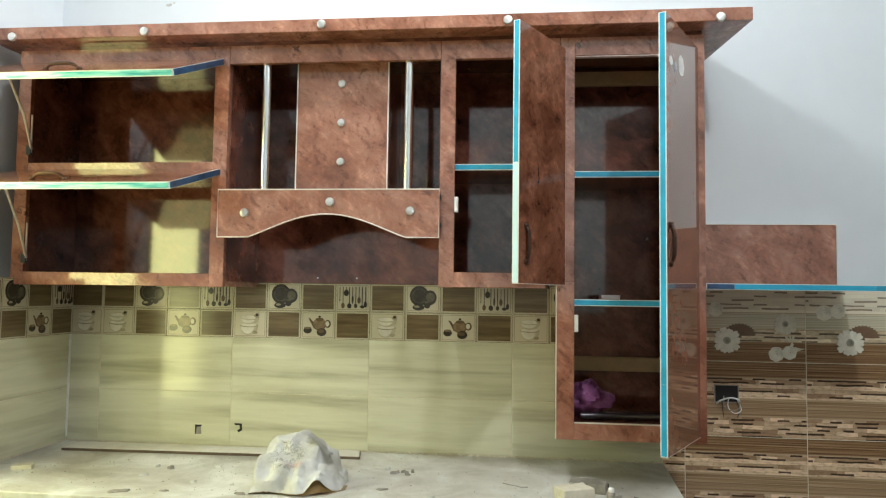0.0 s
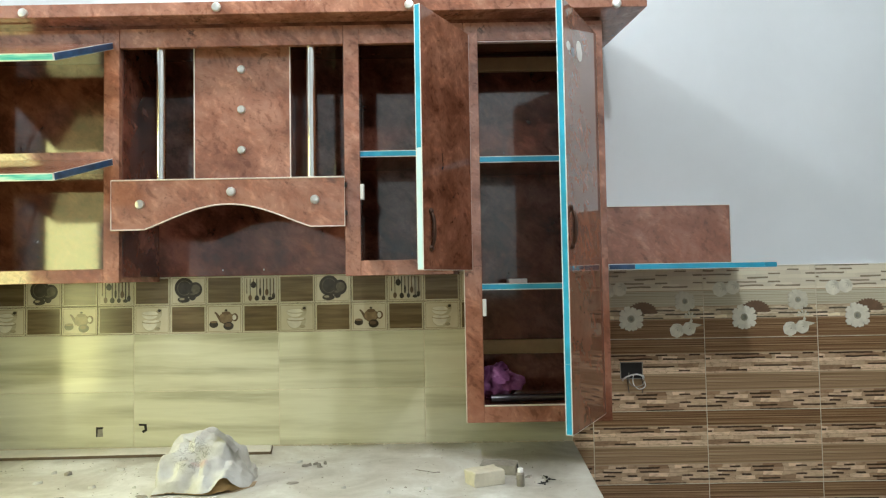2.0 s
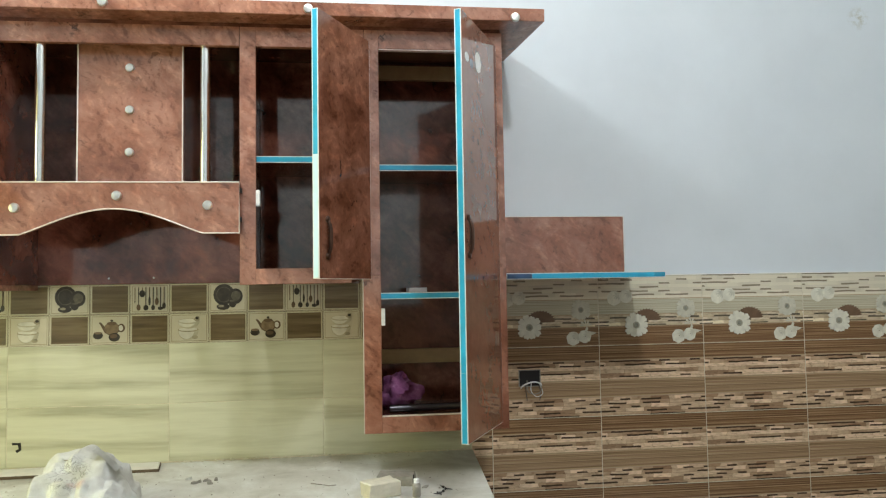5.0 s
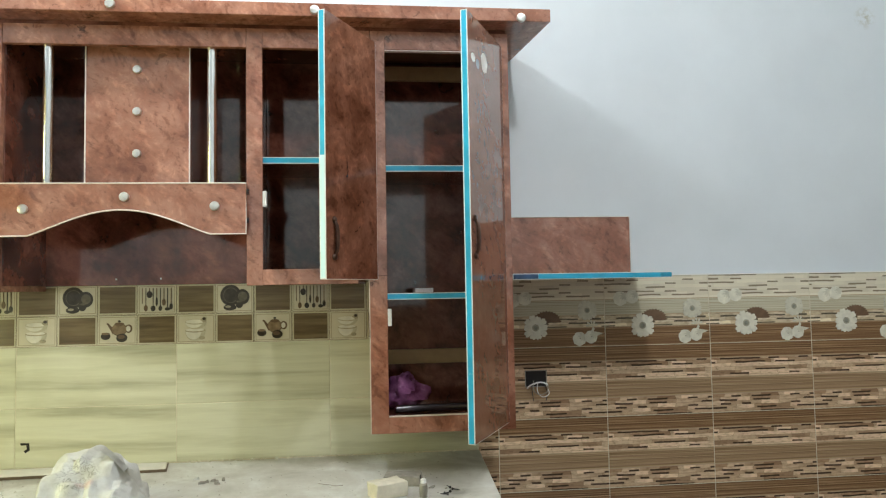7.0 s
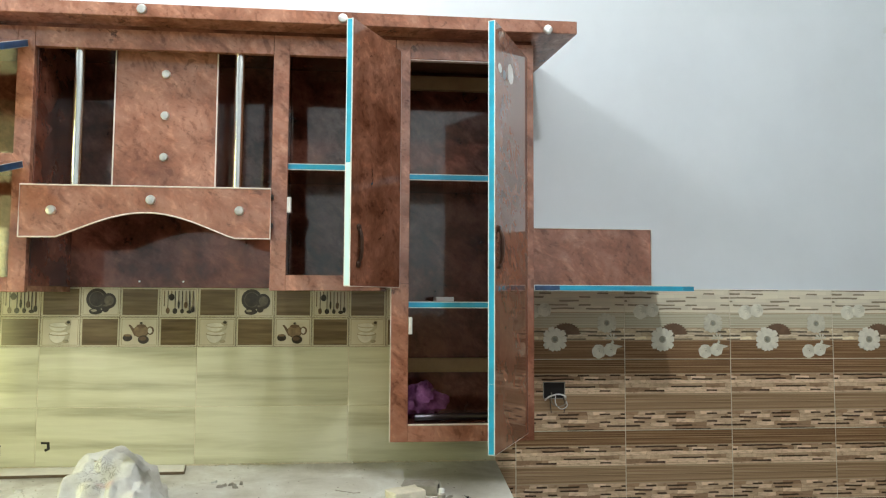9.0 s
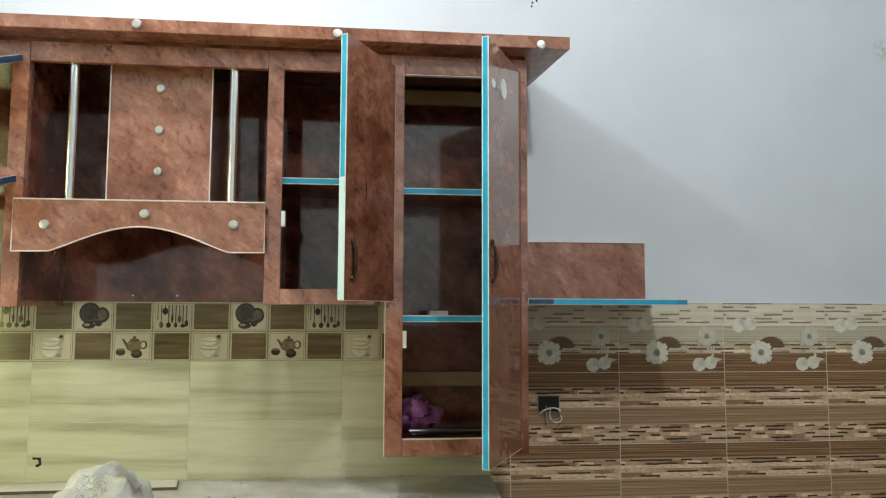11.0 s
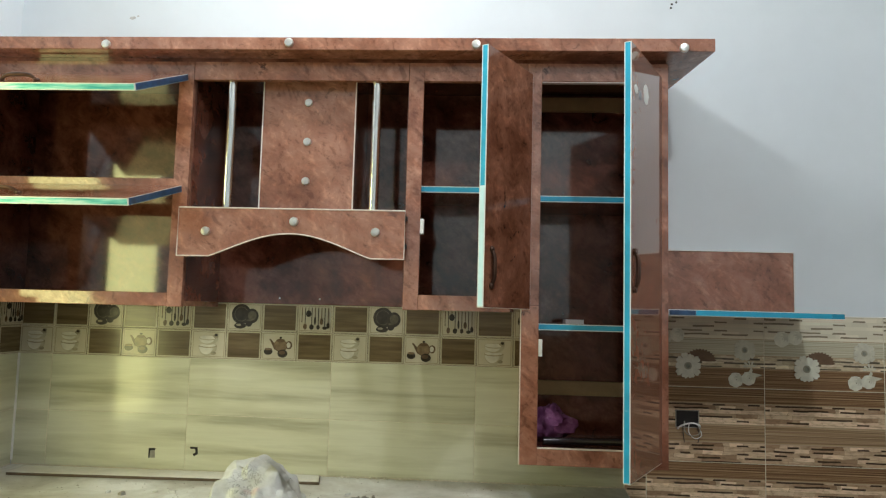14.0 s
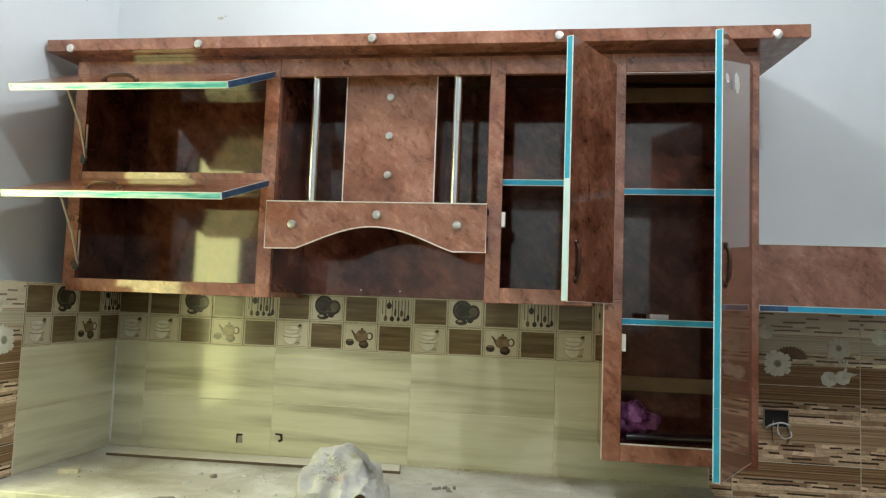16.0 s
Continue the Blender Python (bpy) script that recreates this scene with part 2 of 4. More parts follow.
def strip_tile(name, bands, wash, row=0.0095, width=0.046, stones=((0.33, 0.205, 0.122), (0.73, 0.57, 0.40)), slits=0.18):
    """Printed tile: bands of fine lines and stacked stone. bands: (start, 'brown' | 'grey' | 'stone' | 'pale' | 'chalk'), from the bottom, in tile heights."""
    m, nt, p = material(name)
    tc = nt.nodes.new("ShaderNodeTexCoord")
    sep = nt.nodes.new("ShaderNodeSeparateXYZ")
    nt.links.new(tc.outputs["Object"], sep.inputs[0])
    z = nt.nodes.new("ShaderNodeMath")
    z.operation = "MULTIPLY_ADD"
    z.inputs[1].default_value, z.inputs[2].default_value = 1 / TILE_H, 0.5
    nt.links.new(sep.outputs["Z"], z.inputs[0])
    comb = nt.nodes.new("ShaderNodeCombineXYZ")
    nt.links.new(sep.outputs["X"], comb.inputs[0])
    nt.links.new(sep.outputs["Z"], comb.inputs[1])
    wmap = nt.nodes.new("ShaderNodeMapping")
    wmap.inputs["Scale"].default_value = (16, 45, 1)
    nt.links.new(comb.outputs[0], wmap.inputs["Vector"])
    wn = node(nt, "ShaderNodeTexNoise", Scale=1.0, Detail=2.0)
    nt.links.new(wmap.outputs[0], wn.inputs["Vector"])
    sc = nt.nodes.new("ShaderNodeVectorMath")
    sc.operation = "MULTIPLY"
    sc.inputs[1].default_value = (0.022, 0.0060, 0)
    nt.links.new(wn.outputs["Color"], sc.inputs[0])
    add = nt.nodes.new("ShaderNodeVectorMath")
    nt.links.new(comb.outputs[0], add.inputs[0])
    nt.links.new(sc.outputs[0], add.inputs[1])
    low, high = stones
    brick = node(nt, "ShaderNodeTexBrick", Scale=1.0, Mortar_Size=0.0005, Mortar_Smooth=0.6, Bias=-0.05, Brick_Width=width, Row_Height=row)
    brick.offset, brick.squash, brick.squash_frequency = 0.37, 1.6, 3
    for key, value in (("Color1", high), ("Color2", low), ("Mortar", tuple(0.75 * c for c in low))):
        brick.inputs[key].default_value = (*value, 1)
    nt.links.new(add.outputs[0], brick.inputs["Vector"])
    clump = node(nt, "ShaderNodeTexBrick", Scale=1.0, Mortar_Size=0.0, Bias=-0.25, Brick_Width=width * 1.35, Row_Height=row)
    clump.offset, clump.offset_frequency, clump.squash, clump.squash_frequency = 0.61, 3, 0.6, 2
    for key, value in (("Color1", (1.12, 1.1, 1.08)), ("Color2", (0.62, 0.56, 0.52)), ("Mortar", (1, 1, 1))):
        clump.inputs[key].default_value = (*value, 1)
    nt.links.new(add.outputs[0], clump.inputs["Vector"])
    stone = mix(nt, 0.9, brick.outputs["Color"], clump.outputs["Color"], "MULTIPLY")
    # dark slits under some of the stones
    slit = node(nt, "ShaderNodeTexBrick", Scale=1.0, Mortar_Size=0.0, Bias=0.0, Brick_Width=width * 0.55, Row_Height=row)
    slit.offset, slit.offset_frequency, slit.squash, slit.squash_frequency = 0.43, 2, 1.7, 3
    for key, value in (("Color1", (0, 0, 0)), ("Color2", (1, 1, 1)), ("Mortar", (0, 0, 0))):
        slit.inputs[key].default_value = (*value, 1)
    nt.links.new(add.outputs[0], slit.inputs["Vector"])
    chosen = ramp(nt, slit.outputs["Color"], [(0.58, (0, 0, 0)), (0.62, (1, 1, 1))])
    ysep = nt.nodes.new("ShaderNodeSeparateXYZ")
    nt.links.new(add.outputs[0], ysep.inputs[0])
    rowpos = nt.nodes.new("ShaderNodeMath")
    rowpos.operation = "MULTIPLY"
    rowpos.inputs[1].default_value = 1 / row
    nt.links.new(ysep.outputs["Y"], rowpos.inputs[0])
    within = nt.nodes.new("ShaderNodeMath")
    within.operation = "FRACT"
    nt.links.new(rowpos.outputs[0], within.inputs[0])
    under = ramp(nt, within.outputs[0], [(0.0, (1, 1, 1)), (0.38, (1, 1, 1)), (0.46, (0, 0, 0))])
    dark = mix(nt, 1.0, chosen, under, "MULTIPLY")
    chalk = mix(nt, dark, mix(nt, 0.68, stone, (0.76, 0.72, 0.58)), tuple(0.42 * c for c in low))
    stone = mix(nt, dark, stone, tuple(slits * c for c in low))
    mp = nt.nodes.new("ShaderNodeMapping")
    mp.inputs["Scale"].default_value = (30, 90, 1)
    nt.links.new(comb.outputs[0], mp.inputs["Vector"])
    blotch = noise_tex(nt, mp.outputs[0], 1.5, 4, 0.6)
    stone = mix(nt, 0.7, stone, ramp(nt, blotch, [(0.32, (0.55, 0.5, 0.45)), (0.5, (1, 1, 1)), (0.68, (1.15, 1.15, 1.12))]), "MULTIPLY")
    mp2 = nt.nodes.new("ShaderNodeMapping")
    mp2.inputs["Scale"].default_value = (1.2, 260, 1)
    nt.links.new(comb.outputs[0], mp2.inputs["Vector"])
    lines = noise_tex(nt, mp2.outputs[0], 1.0, 3, 0.6)
    brown = ramp(nt, lines, [(0.38, (0.125, 0.066, 0.031)), (0.52, (0.240, 0.138, 0.068)), (0.64, (0.43, 0.285, 0.16))])
    grey = ramp(nt, lines, [(0.38, (0.215, 0.135, 0.070)), (0.52, (0.345, 0.228, 0.130)), (0.64, (0.50, 0.36, 0.225))])
    pale = ramp(nt, lines, [(0.38, (0.40, 0.36, 0.25)), (0.52, (0.55, 0.51, 0.37)), (0.64, (0.66, 0.62, 0.47))])
    colour = {"brown": brown, "grey": grey, "stone": stone, "pale": pale, "chalk": chalk}
    col = colour[bands[0][1]]
    for start, kind in bands[1:]:
        step = nt.nodes.new("ShaderNodeMath")
        step.operation = "GREATER_THAN"
        step.inputs[1].default_value = start
        nt.links.new(z.outputs[0], step.inputs[0])
        col = mix(nt, step.outputs[0], col, colour[kind])
    for start, kind in bands[1:]:
        cmp = nt.nodes.new("ShaderNodeMath")
        cmp.operation = "COMPARE"
        cmp.inputs[1].default_value, cmp.inputs[2].default_value = start, 0.006
        nt.links.new(z.outputs[0], cmp.inputs[0])
        col = mix(nt, cmp.outputs[0], col, (0.45, 0.34, 0.22))
    if wash:
        fade = nt.nodes.new("ShaderNodeMapRange")
        fade.inputs[1].default_value, fade.inputs[2].default_value = 0.3, 0.75
        fade.inputs[3].default_value, fade.inputs[4].default_value = 0.0, wash
        nt.links.new(z.outputs[0], fade.inputs[0])
        col = mix(nt, fade.outputs[0], col, (0.50, 0.46, 0.33))
    nt.links.new(col, p.inputs["Base Color"])
    p.inputs["Roughness"].default_value = 0.22
    return m


TILE_W, TILE_H = 0.375, 0.238
STRIP = strip_tile("printed_stone_tile", [(0, "stone"), (0.27, "grey"), (0.51, "stone"), (0.79, "brown")], 0, 0.0130, 0.066)
FLOWER_TILE = strip_tile("printed_flower_tile", [(0, "brown"), (0.27, "stone"), (0.44, "pale"), (0.66, "chalk")], 0.10, 0.0130, 0.074, ((0.56, 0.465, 0.31), (0.84, 0.755, 0.57)), 0.20)
PETAL = plain("white_petal_print", (0.72, 0.70, 0.59), 0.2, vary=0.12, scale=60)
HEART = plain("grey_flower_heart", (0.25, 0.25, 0.2), 0.2, vary=0.3, scale=80)
SPIKY = plain("brown_leaf_print", (0.16, 0.10, 0.062), 0.2, vary=0.2)

m, nt, p = material("dusty_counter_stone")
vec = coords(nt, shift=False)
a = noise_tex(nt, vec, 4.5, 7, 0.6, 0.6)
col = ramp(nt, a, [(0.36, (0.41, 0.395, 0.34)), (0.48, (0.53, 0.515, 0.46)), (0.56, (0.60, 0.60, 0.55)), (0.64, (0.74, 0.74, 0.70))])
g = noise_tex(nt, vec, 60, 5, 0.7)
col = mix(nt, 0.5, col, ramp(nt, g, [(0.3, (0.86, 0.85, 0.82)), (0.6, (1.03, 1.03, 1.03))]), "MULTIPLY")
nt.links.new(col, p.inputs["Base Color"])
p.inputs["Roughness"].default_value = 0.5
bump(nt, p, g, 0.15, 0.002)
COUNTER = m
FLOOR = plain("dusty_concrete", (0.36, 0.34, 0.31), 0.85, vary=0.25, scale=5, bumpy=0.2)
# helpers for meshes
BASES = {}


def thing(name, x, y, z, label, category, group="", kind=""):
    ob = new(name)
    ob.empty_display_size = 0.05
    ob.location = (x, y, z)
    BASES[ob] = Vector((x, y, z))
    return tagged(ob, label, category, group, kind)


def finish(bm, name, mats, smooth=0):
    bmesh.ops.recalc_face_normals(bm, faces=bm.faces)
    me = bpy.data.meshes.new(name)
    bm.to_mesh(me)
    bm.free()
    for mt in mats if isinstance(mats, (list, tuple)) else [mats]:
        me.materials.append(mt)
    if smooth:
        me.shade_smooth()
        me.set_sharp_from_angle(angle=radians(40 if smooth is True else smooth))
    return me


def part(name, bm, mat, parent, label="", smooth=False):
    """Links a bmesh in world coordinates as one mesh under parent."""
    base = BASES[parent]
    bmesh.ops.translate(bm, verts=bm.verts, vec=-base)
    ob = new(name, finish(bm, name, mat, smooth))
    ob.parent = parent
    BASES[ob] = base
    return tagged(ob, label)


def solid(name, bm, mat, label, category, base=(0, 0, 0), kind="", smooth=False, group=""):
    """Links a bmesh in world coordinates as one top-level mesh."""
    base = Vector(base)
    bmesh.ops.translate(bm, verts=bm.verts, vec=-base)
    ob = new(name, finish(bm, name, mat, smooth))
    ob.location = base
    BASES[ob] = base
    return tagged(ob, label, category, group, kind)


def box(bm, x0, x1, y0, y1, z0, z1, bevel=0.0, mi=0):
    vs = [bm.verts.new((x, y, z)) for x in (x0, x1) for y in (y0, y1) for z in (z0, z1)]
    fs = [bm.faces.new([vs[k] for k in f]) for f in ((0, 1, 3, 2), (4, 6, 7, 5), (0, 4, 5, 1), (2, 3, 7, 6), (0, 2, 6, 4), (1, 5, 7, 3))]
    for f in fs:
        f.material_index = mi
    if bevel:
        bmesh.ops.bevel(bm, geom=list({e for f in fs for e in f.edges}), offset=bevel, segments=2, affect="EDGES", profile=0.5, clamp_overlap=True)
    return bm


def slab(*b, bevel=0.0015):
    return box(bmesh.new(), *b, bevel=bevel)


def prism(bm, outline, y0, y1, mi=0):
    """Extrudes an outline of (x, z) from y0 to y1."""
    a = [bm.verts.new((x, y0, z)) for x, z in outline]
    b = [bm.verts.new((x, y1, z)) for x, z in outline]
    n = len(a)
    fs = [bm.faces.new(a), bm.faces.new(b[::-1])]
    for k in range(n):
        fs.append(bm.faces.new((a[k], b[k], b[(k + 1) % n], a[(k + 1) % n])))
    for f in fs:
        f.material_index = mi
    return bm


def plate(bm, outline, z0, z1, mi=0):
    """Extrudes an outline of (x, y) from z0 to z1."""
    a = [bm.verts.new((x, y, z0)) for x, y in outline]
    b = [bm.verts.new((x, y, z1)) for x, y in outline]
    n = len(a)
    fs = [bm.faces.new(a), bm.faces.new(b[::-1])]
    for k in range(n):
        fs.append(bm.faces.new((a[k], b[k], b[(k + 1) % n], a[(k + 1) % n])))
    for f in fs:
        f.material_index = mi
    return bm


def tube(bm, points, radius, sides=10, mi=0):
    """A round bar along points."""
    points = [Vector(q) for q in points]
    rings = []
    for k, q in enumerate(points):
        d = (points[min(k + 1, len(points) - 1)] - points[max(k - 1, 0)]).normalized()
        side = d.cross(Vector((0.31, 0.17, 0.93)) if abs(d.z) < 0.9 else Vector((1, 0, 0))).normalized()
        up = d.cross(side)
        r = radius[k] if isinstance(radius, (list, tuple)) else radius
        rings.append([bm.verts.new(q + r * (math.cos(s) * side + math.sin(s) * up)) for s in (2 * math.pi * i / sides for i in range(sides))])
    fs = [bm.faces.new(rings[0][::-1]), bm.faces.new(rings[-1])]
    for a, b in zip(rings, rings[1:]):
        for i in range(sides):
            fs.append(bm.faces.new((a[i], a[(i + 1) % sides], b[(i + 1) % sides], b[i])))
    for f in fs:
        f.material_index = mi
    return bm


def lathe(bm, centre, axis, profile, sides=20, mi=0):
    """Turns a profile of (radius, height) about an axis through centre."""
    q = Vector(axis).to_track_quat("Z", "Y")
    rings = []
    for r, h in profile:
        rings.append([bm.verts.new(Vector(centre) + q @ Vector((r * math.cos(s), r * math.sin(s), h))) for s in (2 * math.pi * i / sides for i in range(sides))])
    fs = [bm.faces.new(rings[0][::-1]), bm.faces.new(rings[-1])]
    for a, b in zip(rings, rings[1:]):
        for i in range(sides):
            fs.append(bm.faces.new((a[i], a[(i + 1) % sides], b[(i + 1) % sides], b[i])))
    for f in fs:
        f.material_index = mi
    return bm


def ellipse(cx, cz, rx, rz, n=18, a0=0, a1=360):
    return [(cx + rx * math.cos(radians(a0 + (a1 - a0) * k / n)), cz + rz * math.sin(radians(a0 + (a1 - a0) * k / n))) for k in range(n if a1 - a0 == 360 else n + 1)]


# the room: kitchen wall to the north, side wall to the west with a window
TOP, DEEP, EAST = 3.30, -3.5, 2.9
wall_north = solid("wall_north", slab(-1.9, EAST + 0.15, 0.006, 0.16, 0, TOP, bevel=0), PLASTER, "white painted plaster kitchen wall with tiled lower part", "wall", kind="structure")
bm = bmesh.new()
WY0, WY1, WZ0, WZ1 = -1.16, -0.68, 0.91, 2.22
TX = -1.567
for y0, y1, z0, z1 in ((WY1, 0.006, 1.466, TOP), (DEEP, WY0, 1.466, TOP), (WY0, WY1, WZ1, TOP)):
    box(bm, -1.85, -1.655, y0, y1, z0, z1)
for y0, y1, z0, z1 in ((WY1, 0.006, 0, 1.466), (DEEP, WY0, 0, 1.466), (WY0, WY1, 0, WZ0)):
    box(bm, -1.85, TX - 0.006, y0, y1, z0, z1)
wall_west = solid("wall_west", bm, PLASTER, "white painted side wall with tiled lower part", "wall", kind="structure")
solid("wall_east", slab(EAST, EAST + 0.15, DEEP, 0.006, 0, TOP, bevel=0), PLASTER, "plain white painted wall", "wall", kind="structure")
solid("wall_south", slab(-1.9, EAST + 0.15, DEEP - 0.15, DEEP, 0, TOP, bevel=0), PLASTER, "plain white painted wall behind the room", "wall", kind="structure")
solid("floor", slab(-1.9, EAST + 0.15, DEEP - 0.15, 0.16, -0.12, 0, bevel=0), FLOOR, "bare dusty concrete floor", "floor", kind="structure")
solid("ceiling", slab(-1.9, EAST + 0.15, DEEP - 0.15, 0.16, TOP, TOP + 0.12, bevel=0), CEILING, "plain white ceiling", "ceiling", kind="structure")

DADO = plain("brown_dado_tile", (0.24, 0.14, 0.08), 0.3, vary=0.3, scale=8)
solid("dado_south", slab(-1.6, EAST, DEEP, DEEP + 0.01, 0, 1.30, bevel=0), DADO, "brown tiled dado on the rear wall", "dado", kind="structure")
solid("dado_east", slab(EAST - 0.01, EAST, DEEP + 0.012, -0.002, 0, 1.46, bevel=0), DADO, "brown tiled dado on the far side wall", "dado", kind="structure")

# counter slab on two plinth walls
CZ = 0.90
bm = plate(bmesh.new(), [(TX + 0.001, -0.002), (0.487, -0.002), (0.452, -0.62), (TX + 0.001, -0.62)], CZ - 0.04, CZ)
bmesh.ops.bevel(bm, geom=bm.edges[:], offset=0.002, segments=1, affect="EDGES")
counter = thing("kitchen_counter", -0.5, -0.3, 0, "dusty pale stone kitchen counter slab against tiled wall", "counter")
part("worktop", bm, COUNTER, counter)
for x in (-1.54, -0.55, 0.33):
    part("plinth_wall", slab(x, x + 0.09, -0.56, -0.012, 0, CZ - 0.04), PLASTER, counter)

# cornice board over all cabinets
F = -0.30
cornice = thing("cornice_board", -0.5, -0.2, 2.208, "copper-brown laminate cornice board over wall cabinets", "cornice")
bm = plate(bmesh.new(), [(-1.645, -0.37), (0.665, -0.37), (0.618, 0.004), (-1.61, 0.004)], 2.2085, 2.2465)
bmesh.ops.bevel(bm, geom=bm.edges[:], offset=0.0015, segments=1, affect="EDGES")
part("board", bm, LAMINATE, cornice)
# dark strip added to give the shadow line between rails and board
part("filler_strip", slab(-1.575, 0.545, F + 0.006, F + 0.0175, 2.1965, 2.208, bevel=0), INNER, cornice, "dark recessed strip added for the shadow gap")


def cap(parent, x, y, z, r=0.0135):
    bm = lathe(bmesh.new(), (x, y, z), (0, -1, 0), [(r, 0), (r, 0.005), (r * 0.85, 0.008), (r * 0.3, 0.0095)])
    part("screw_cap", bm, CAP, parent, "round brushed metal screw cap", smooth=True)


for x, z in ((-1.557, 2.216), (-1.123, 2.222), (-0.568, 2.229), (-0.016, 2.226), (0.577, 2.218)):
    cap(cornice, x, -0.37, z)


def pull(parent, m, length=0.10, rise=0.026):
    """A bow handle along local x, standing off local z."""
    pts = [(length * (u - 0.5), 0, rise * (1 - (2 * u - 1) ** 4)) for u in (k / 12 for k in range(13))]
    bm = tube(bmesh.new(), pts, [0.0042 + 0.002 * math.sin(math.pi * k / 12) for k in range(13)], 8)
    for s in (-0.5, 0.5):
        lathe(bm, (length * s, 0, -0.001), (0, 0, 1), [(0.008, 0), (0.009, 0.004), (0.006, 0.008)], 10)
    bm.transform(m)
    part("handle", bm, BRONZE, parent, "antique bronze bow handle", smooth=True)


def bar(name, parent, *b, mat=None, label=""):
    return part(name, slab(*b), mat or LAMINATE, parent, label)


def leaf_door(parent, m, w, h, mat, tape, th=0.019):
    """A door leaf in local x (from hinge to free edge), y (0 outer face, th inner face), z up; the free edge wears a tape."""
    bm = box(bmesh.new(), 0, w, 0, th, 0, h, bevel=0.0008)
    bm.transform(m)
    door = part("door", bm, mat, parent, "open glossy copper-brown laminate door")
    bm = box(bmesh.new(), w, w + 0.0012, 0.0003, th - 0.0003, 0, h)
    bm.transform(m)
    part("edge_band", bm, EDGE, door, "white edge band")
    bm = box(bmesh.new(), 0, w, 0.0005, th - 0.0005, -0.0014, -0.0002)
    box(bm, -0.0014, -0.0002, 0.0005, th - 0.0005, 0, h)
    bm.transform(m)
    part("edge_bead", bm, BEAD, door, "pale edge bead")
    for z0, z1, tone, label in tape:
        bm = box(bmesh.new(), w + 0.0012, w + 0.0018, 0.003, th - 0.003, z0, z1)
        bm.transform(m)
        part("protective_tape", bm, tone, door, label)
    return door


def turned(hinge, tip):
    """Pose of a leaf whose foot runs from hinge to tip, both (x, y, z); outer face to the local -y."""
    a, b = Vector(hinge), Vector(tip)
    ex = (b - a).normalized()
    ez = Vector((0, 0, 1))
    ey = ez.cross(ex)
    m3 = Matrix((ex, ey, ez)).transposed().to_4x4()
    m3.translation = a
    return m3


# cabinet with two lift-up flaps
flap_cab = thing("wall_cabinet", -1.23, -0.15, 1.445, "copper-brown laminate wall cabinet with two raised flap doors", "cabinet", "wall cabinets")
X0, X1 = -1.580, -0.879
bar("side_panel", flap_cab, X0, X0 + 0.018, F + 0.018, 0.004, 1.445, 2.208)
bar("side_panel", flap_cab, X1 - 0.018, X1 - 0.001, F + 0.018, 0.004, 1.447, 2.208)
bar("back_panel", flap_cab, X0 + 0.018, X1 - 0.018, -0.008, 0.004, 1.447, 2.2, mat=INNER, label="glossy laminate back panel coloured dark for inside shade")
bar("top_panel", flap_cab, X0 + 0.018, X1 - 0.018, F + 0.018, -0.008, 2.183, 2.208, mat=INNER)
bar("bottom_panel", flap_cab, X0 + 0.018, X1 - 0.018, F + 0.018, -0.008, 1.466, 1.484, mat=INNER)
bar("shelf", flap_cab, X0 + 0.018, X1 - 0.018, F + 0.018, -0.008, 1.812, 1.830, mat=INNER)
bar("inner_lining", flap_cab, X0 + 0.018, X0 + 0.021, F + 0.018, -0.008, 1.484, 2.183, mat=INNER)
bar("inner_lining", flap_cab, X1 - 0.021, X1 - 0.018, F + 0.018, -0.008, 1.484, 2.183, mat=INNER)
bar("stile", flap_cab, X0, -1.538, F, F + 0.018, 1.445, 2.196)
bar("stile", flap_cab, -0.925, X1, F, F + 0.018, 1.445, 2.196)
bar("rail", flap_cab, -1.538, -0.925, F, F + 0.018, 2.150, 2.196)
bar("rail", flap_cab, -1.538, -0.925, F, F + 0.018, 1.786, 1.832)
bar("rail", flap_cab, -1.538, -0.925, F, F + 0.018, 1.446, 1.486)


def flap(hz, ty, tz, handle_x):
    x0, x1, th = -1.552, -0.897, 0.019
    a, b = Vector((0, F - 0.004, hz)), Vector((0, ty, tz))
    run = (b - a).length
    tilt = math.degrees(math.atan2(b.z - a.z, -(b.y - a.y)))
    m = Matrix.Translation((x1, a.y, a.z)) @ pose(0, 0, 0, -tilt, 0, 0)
    w = x1 - x0
    bm = box(bmesh.new(), -w, 0, -run, 0, -th / 2, th / 2, bevel=0.0008)
    bm.transform(m)
    door = part("flap_door", bm, LAMINATE, flap_cab, "raised copper-brown flap door with taped edges")
    bm = box(bmesh.new(), -w, 0, -run - 0.0012, -run, -th / 2, th / 2)
    box(bm, 0, 0.0012, -run, 0, -th / 2, th / 2)
    bm.transform(m)
    part("edge_band", bm, EDGE, door, "white edge band")
    bm = box(bmesh.new(), -w + 0.003, -0.002, -run - 0.0018, -run - 0.0012, -th / 2 + 0.0025, th / 2 - 0.0025)
    bm.transform(m)
    part("protective_tape", bm, TAPE_GREEN, door, "sea-green protective tape")
    bm = box(bmesh.new(), 0.0012, 0.0018, -run + 0.002, -0.002, -th / 2 + 0.001, th / 2 - 0.001)
    bm.transform(m)
    part("protective_tape", bm, TAPE_DARK, door, "dark navy protective tape")
    pull(door, m @ pose(handle_x - x1, -run + 0.055, th / 2, 0, 0, 0), 0.100, 0.017)


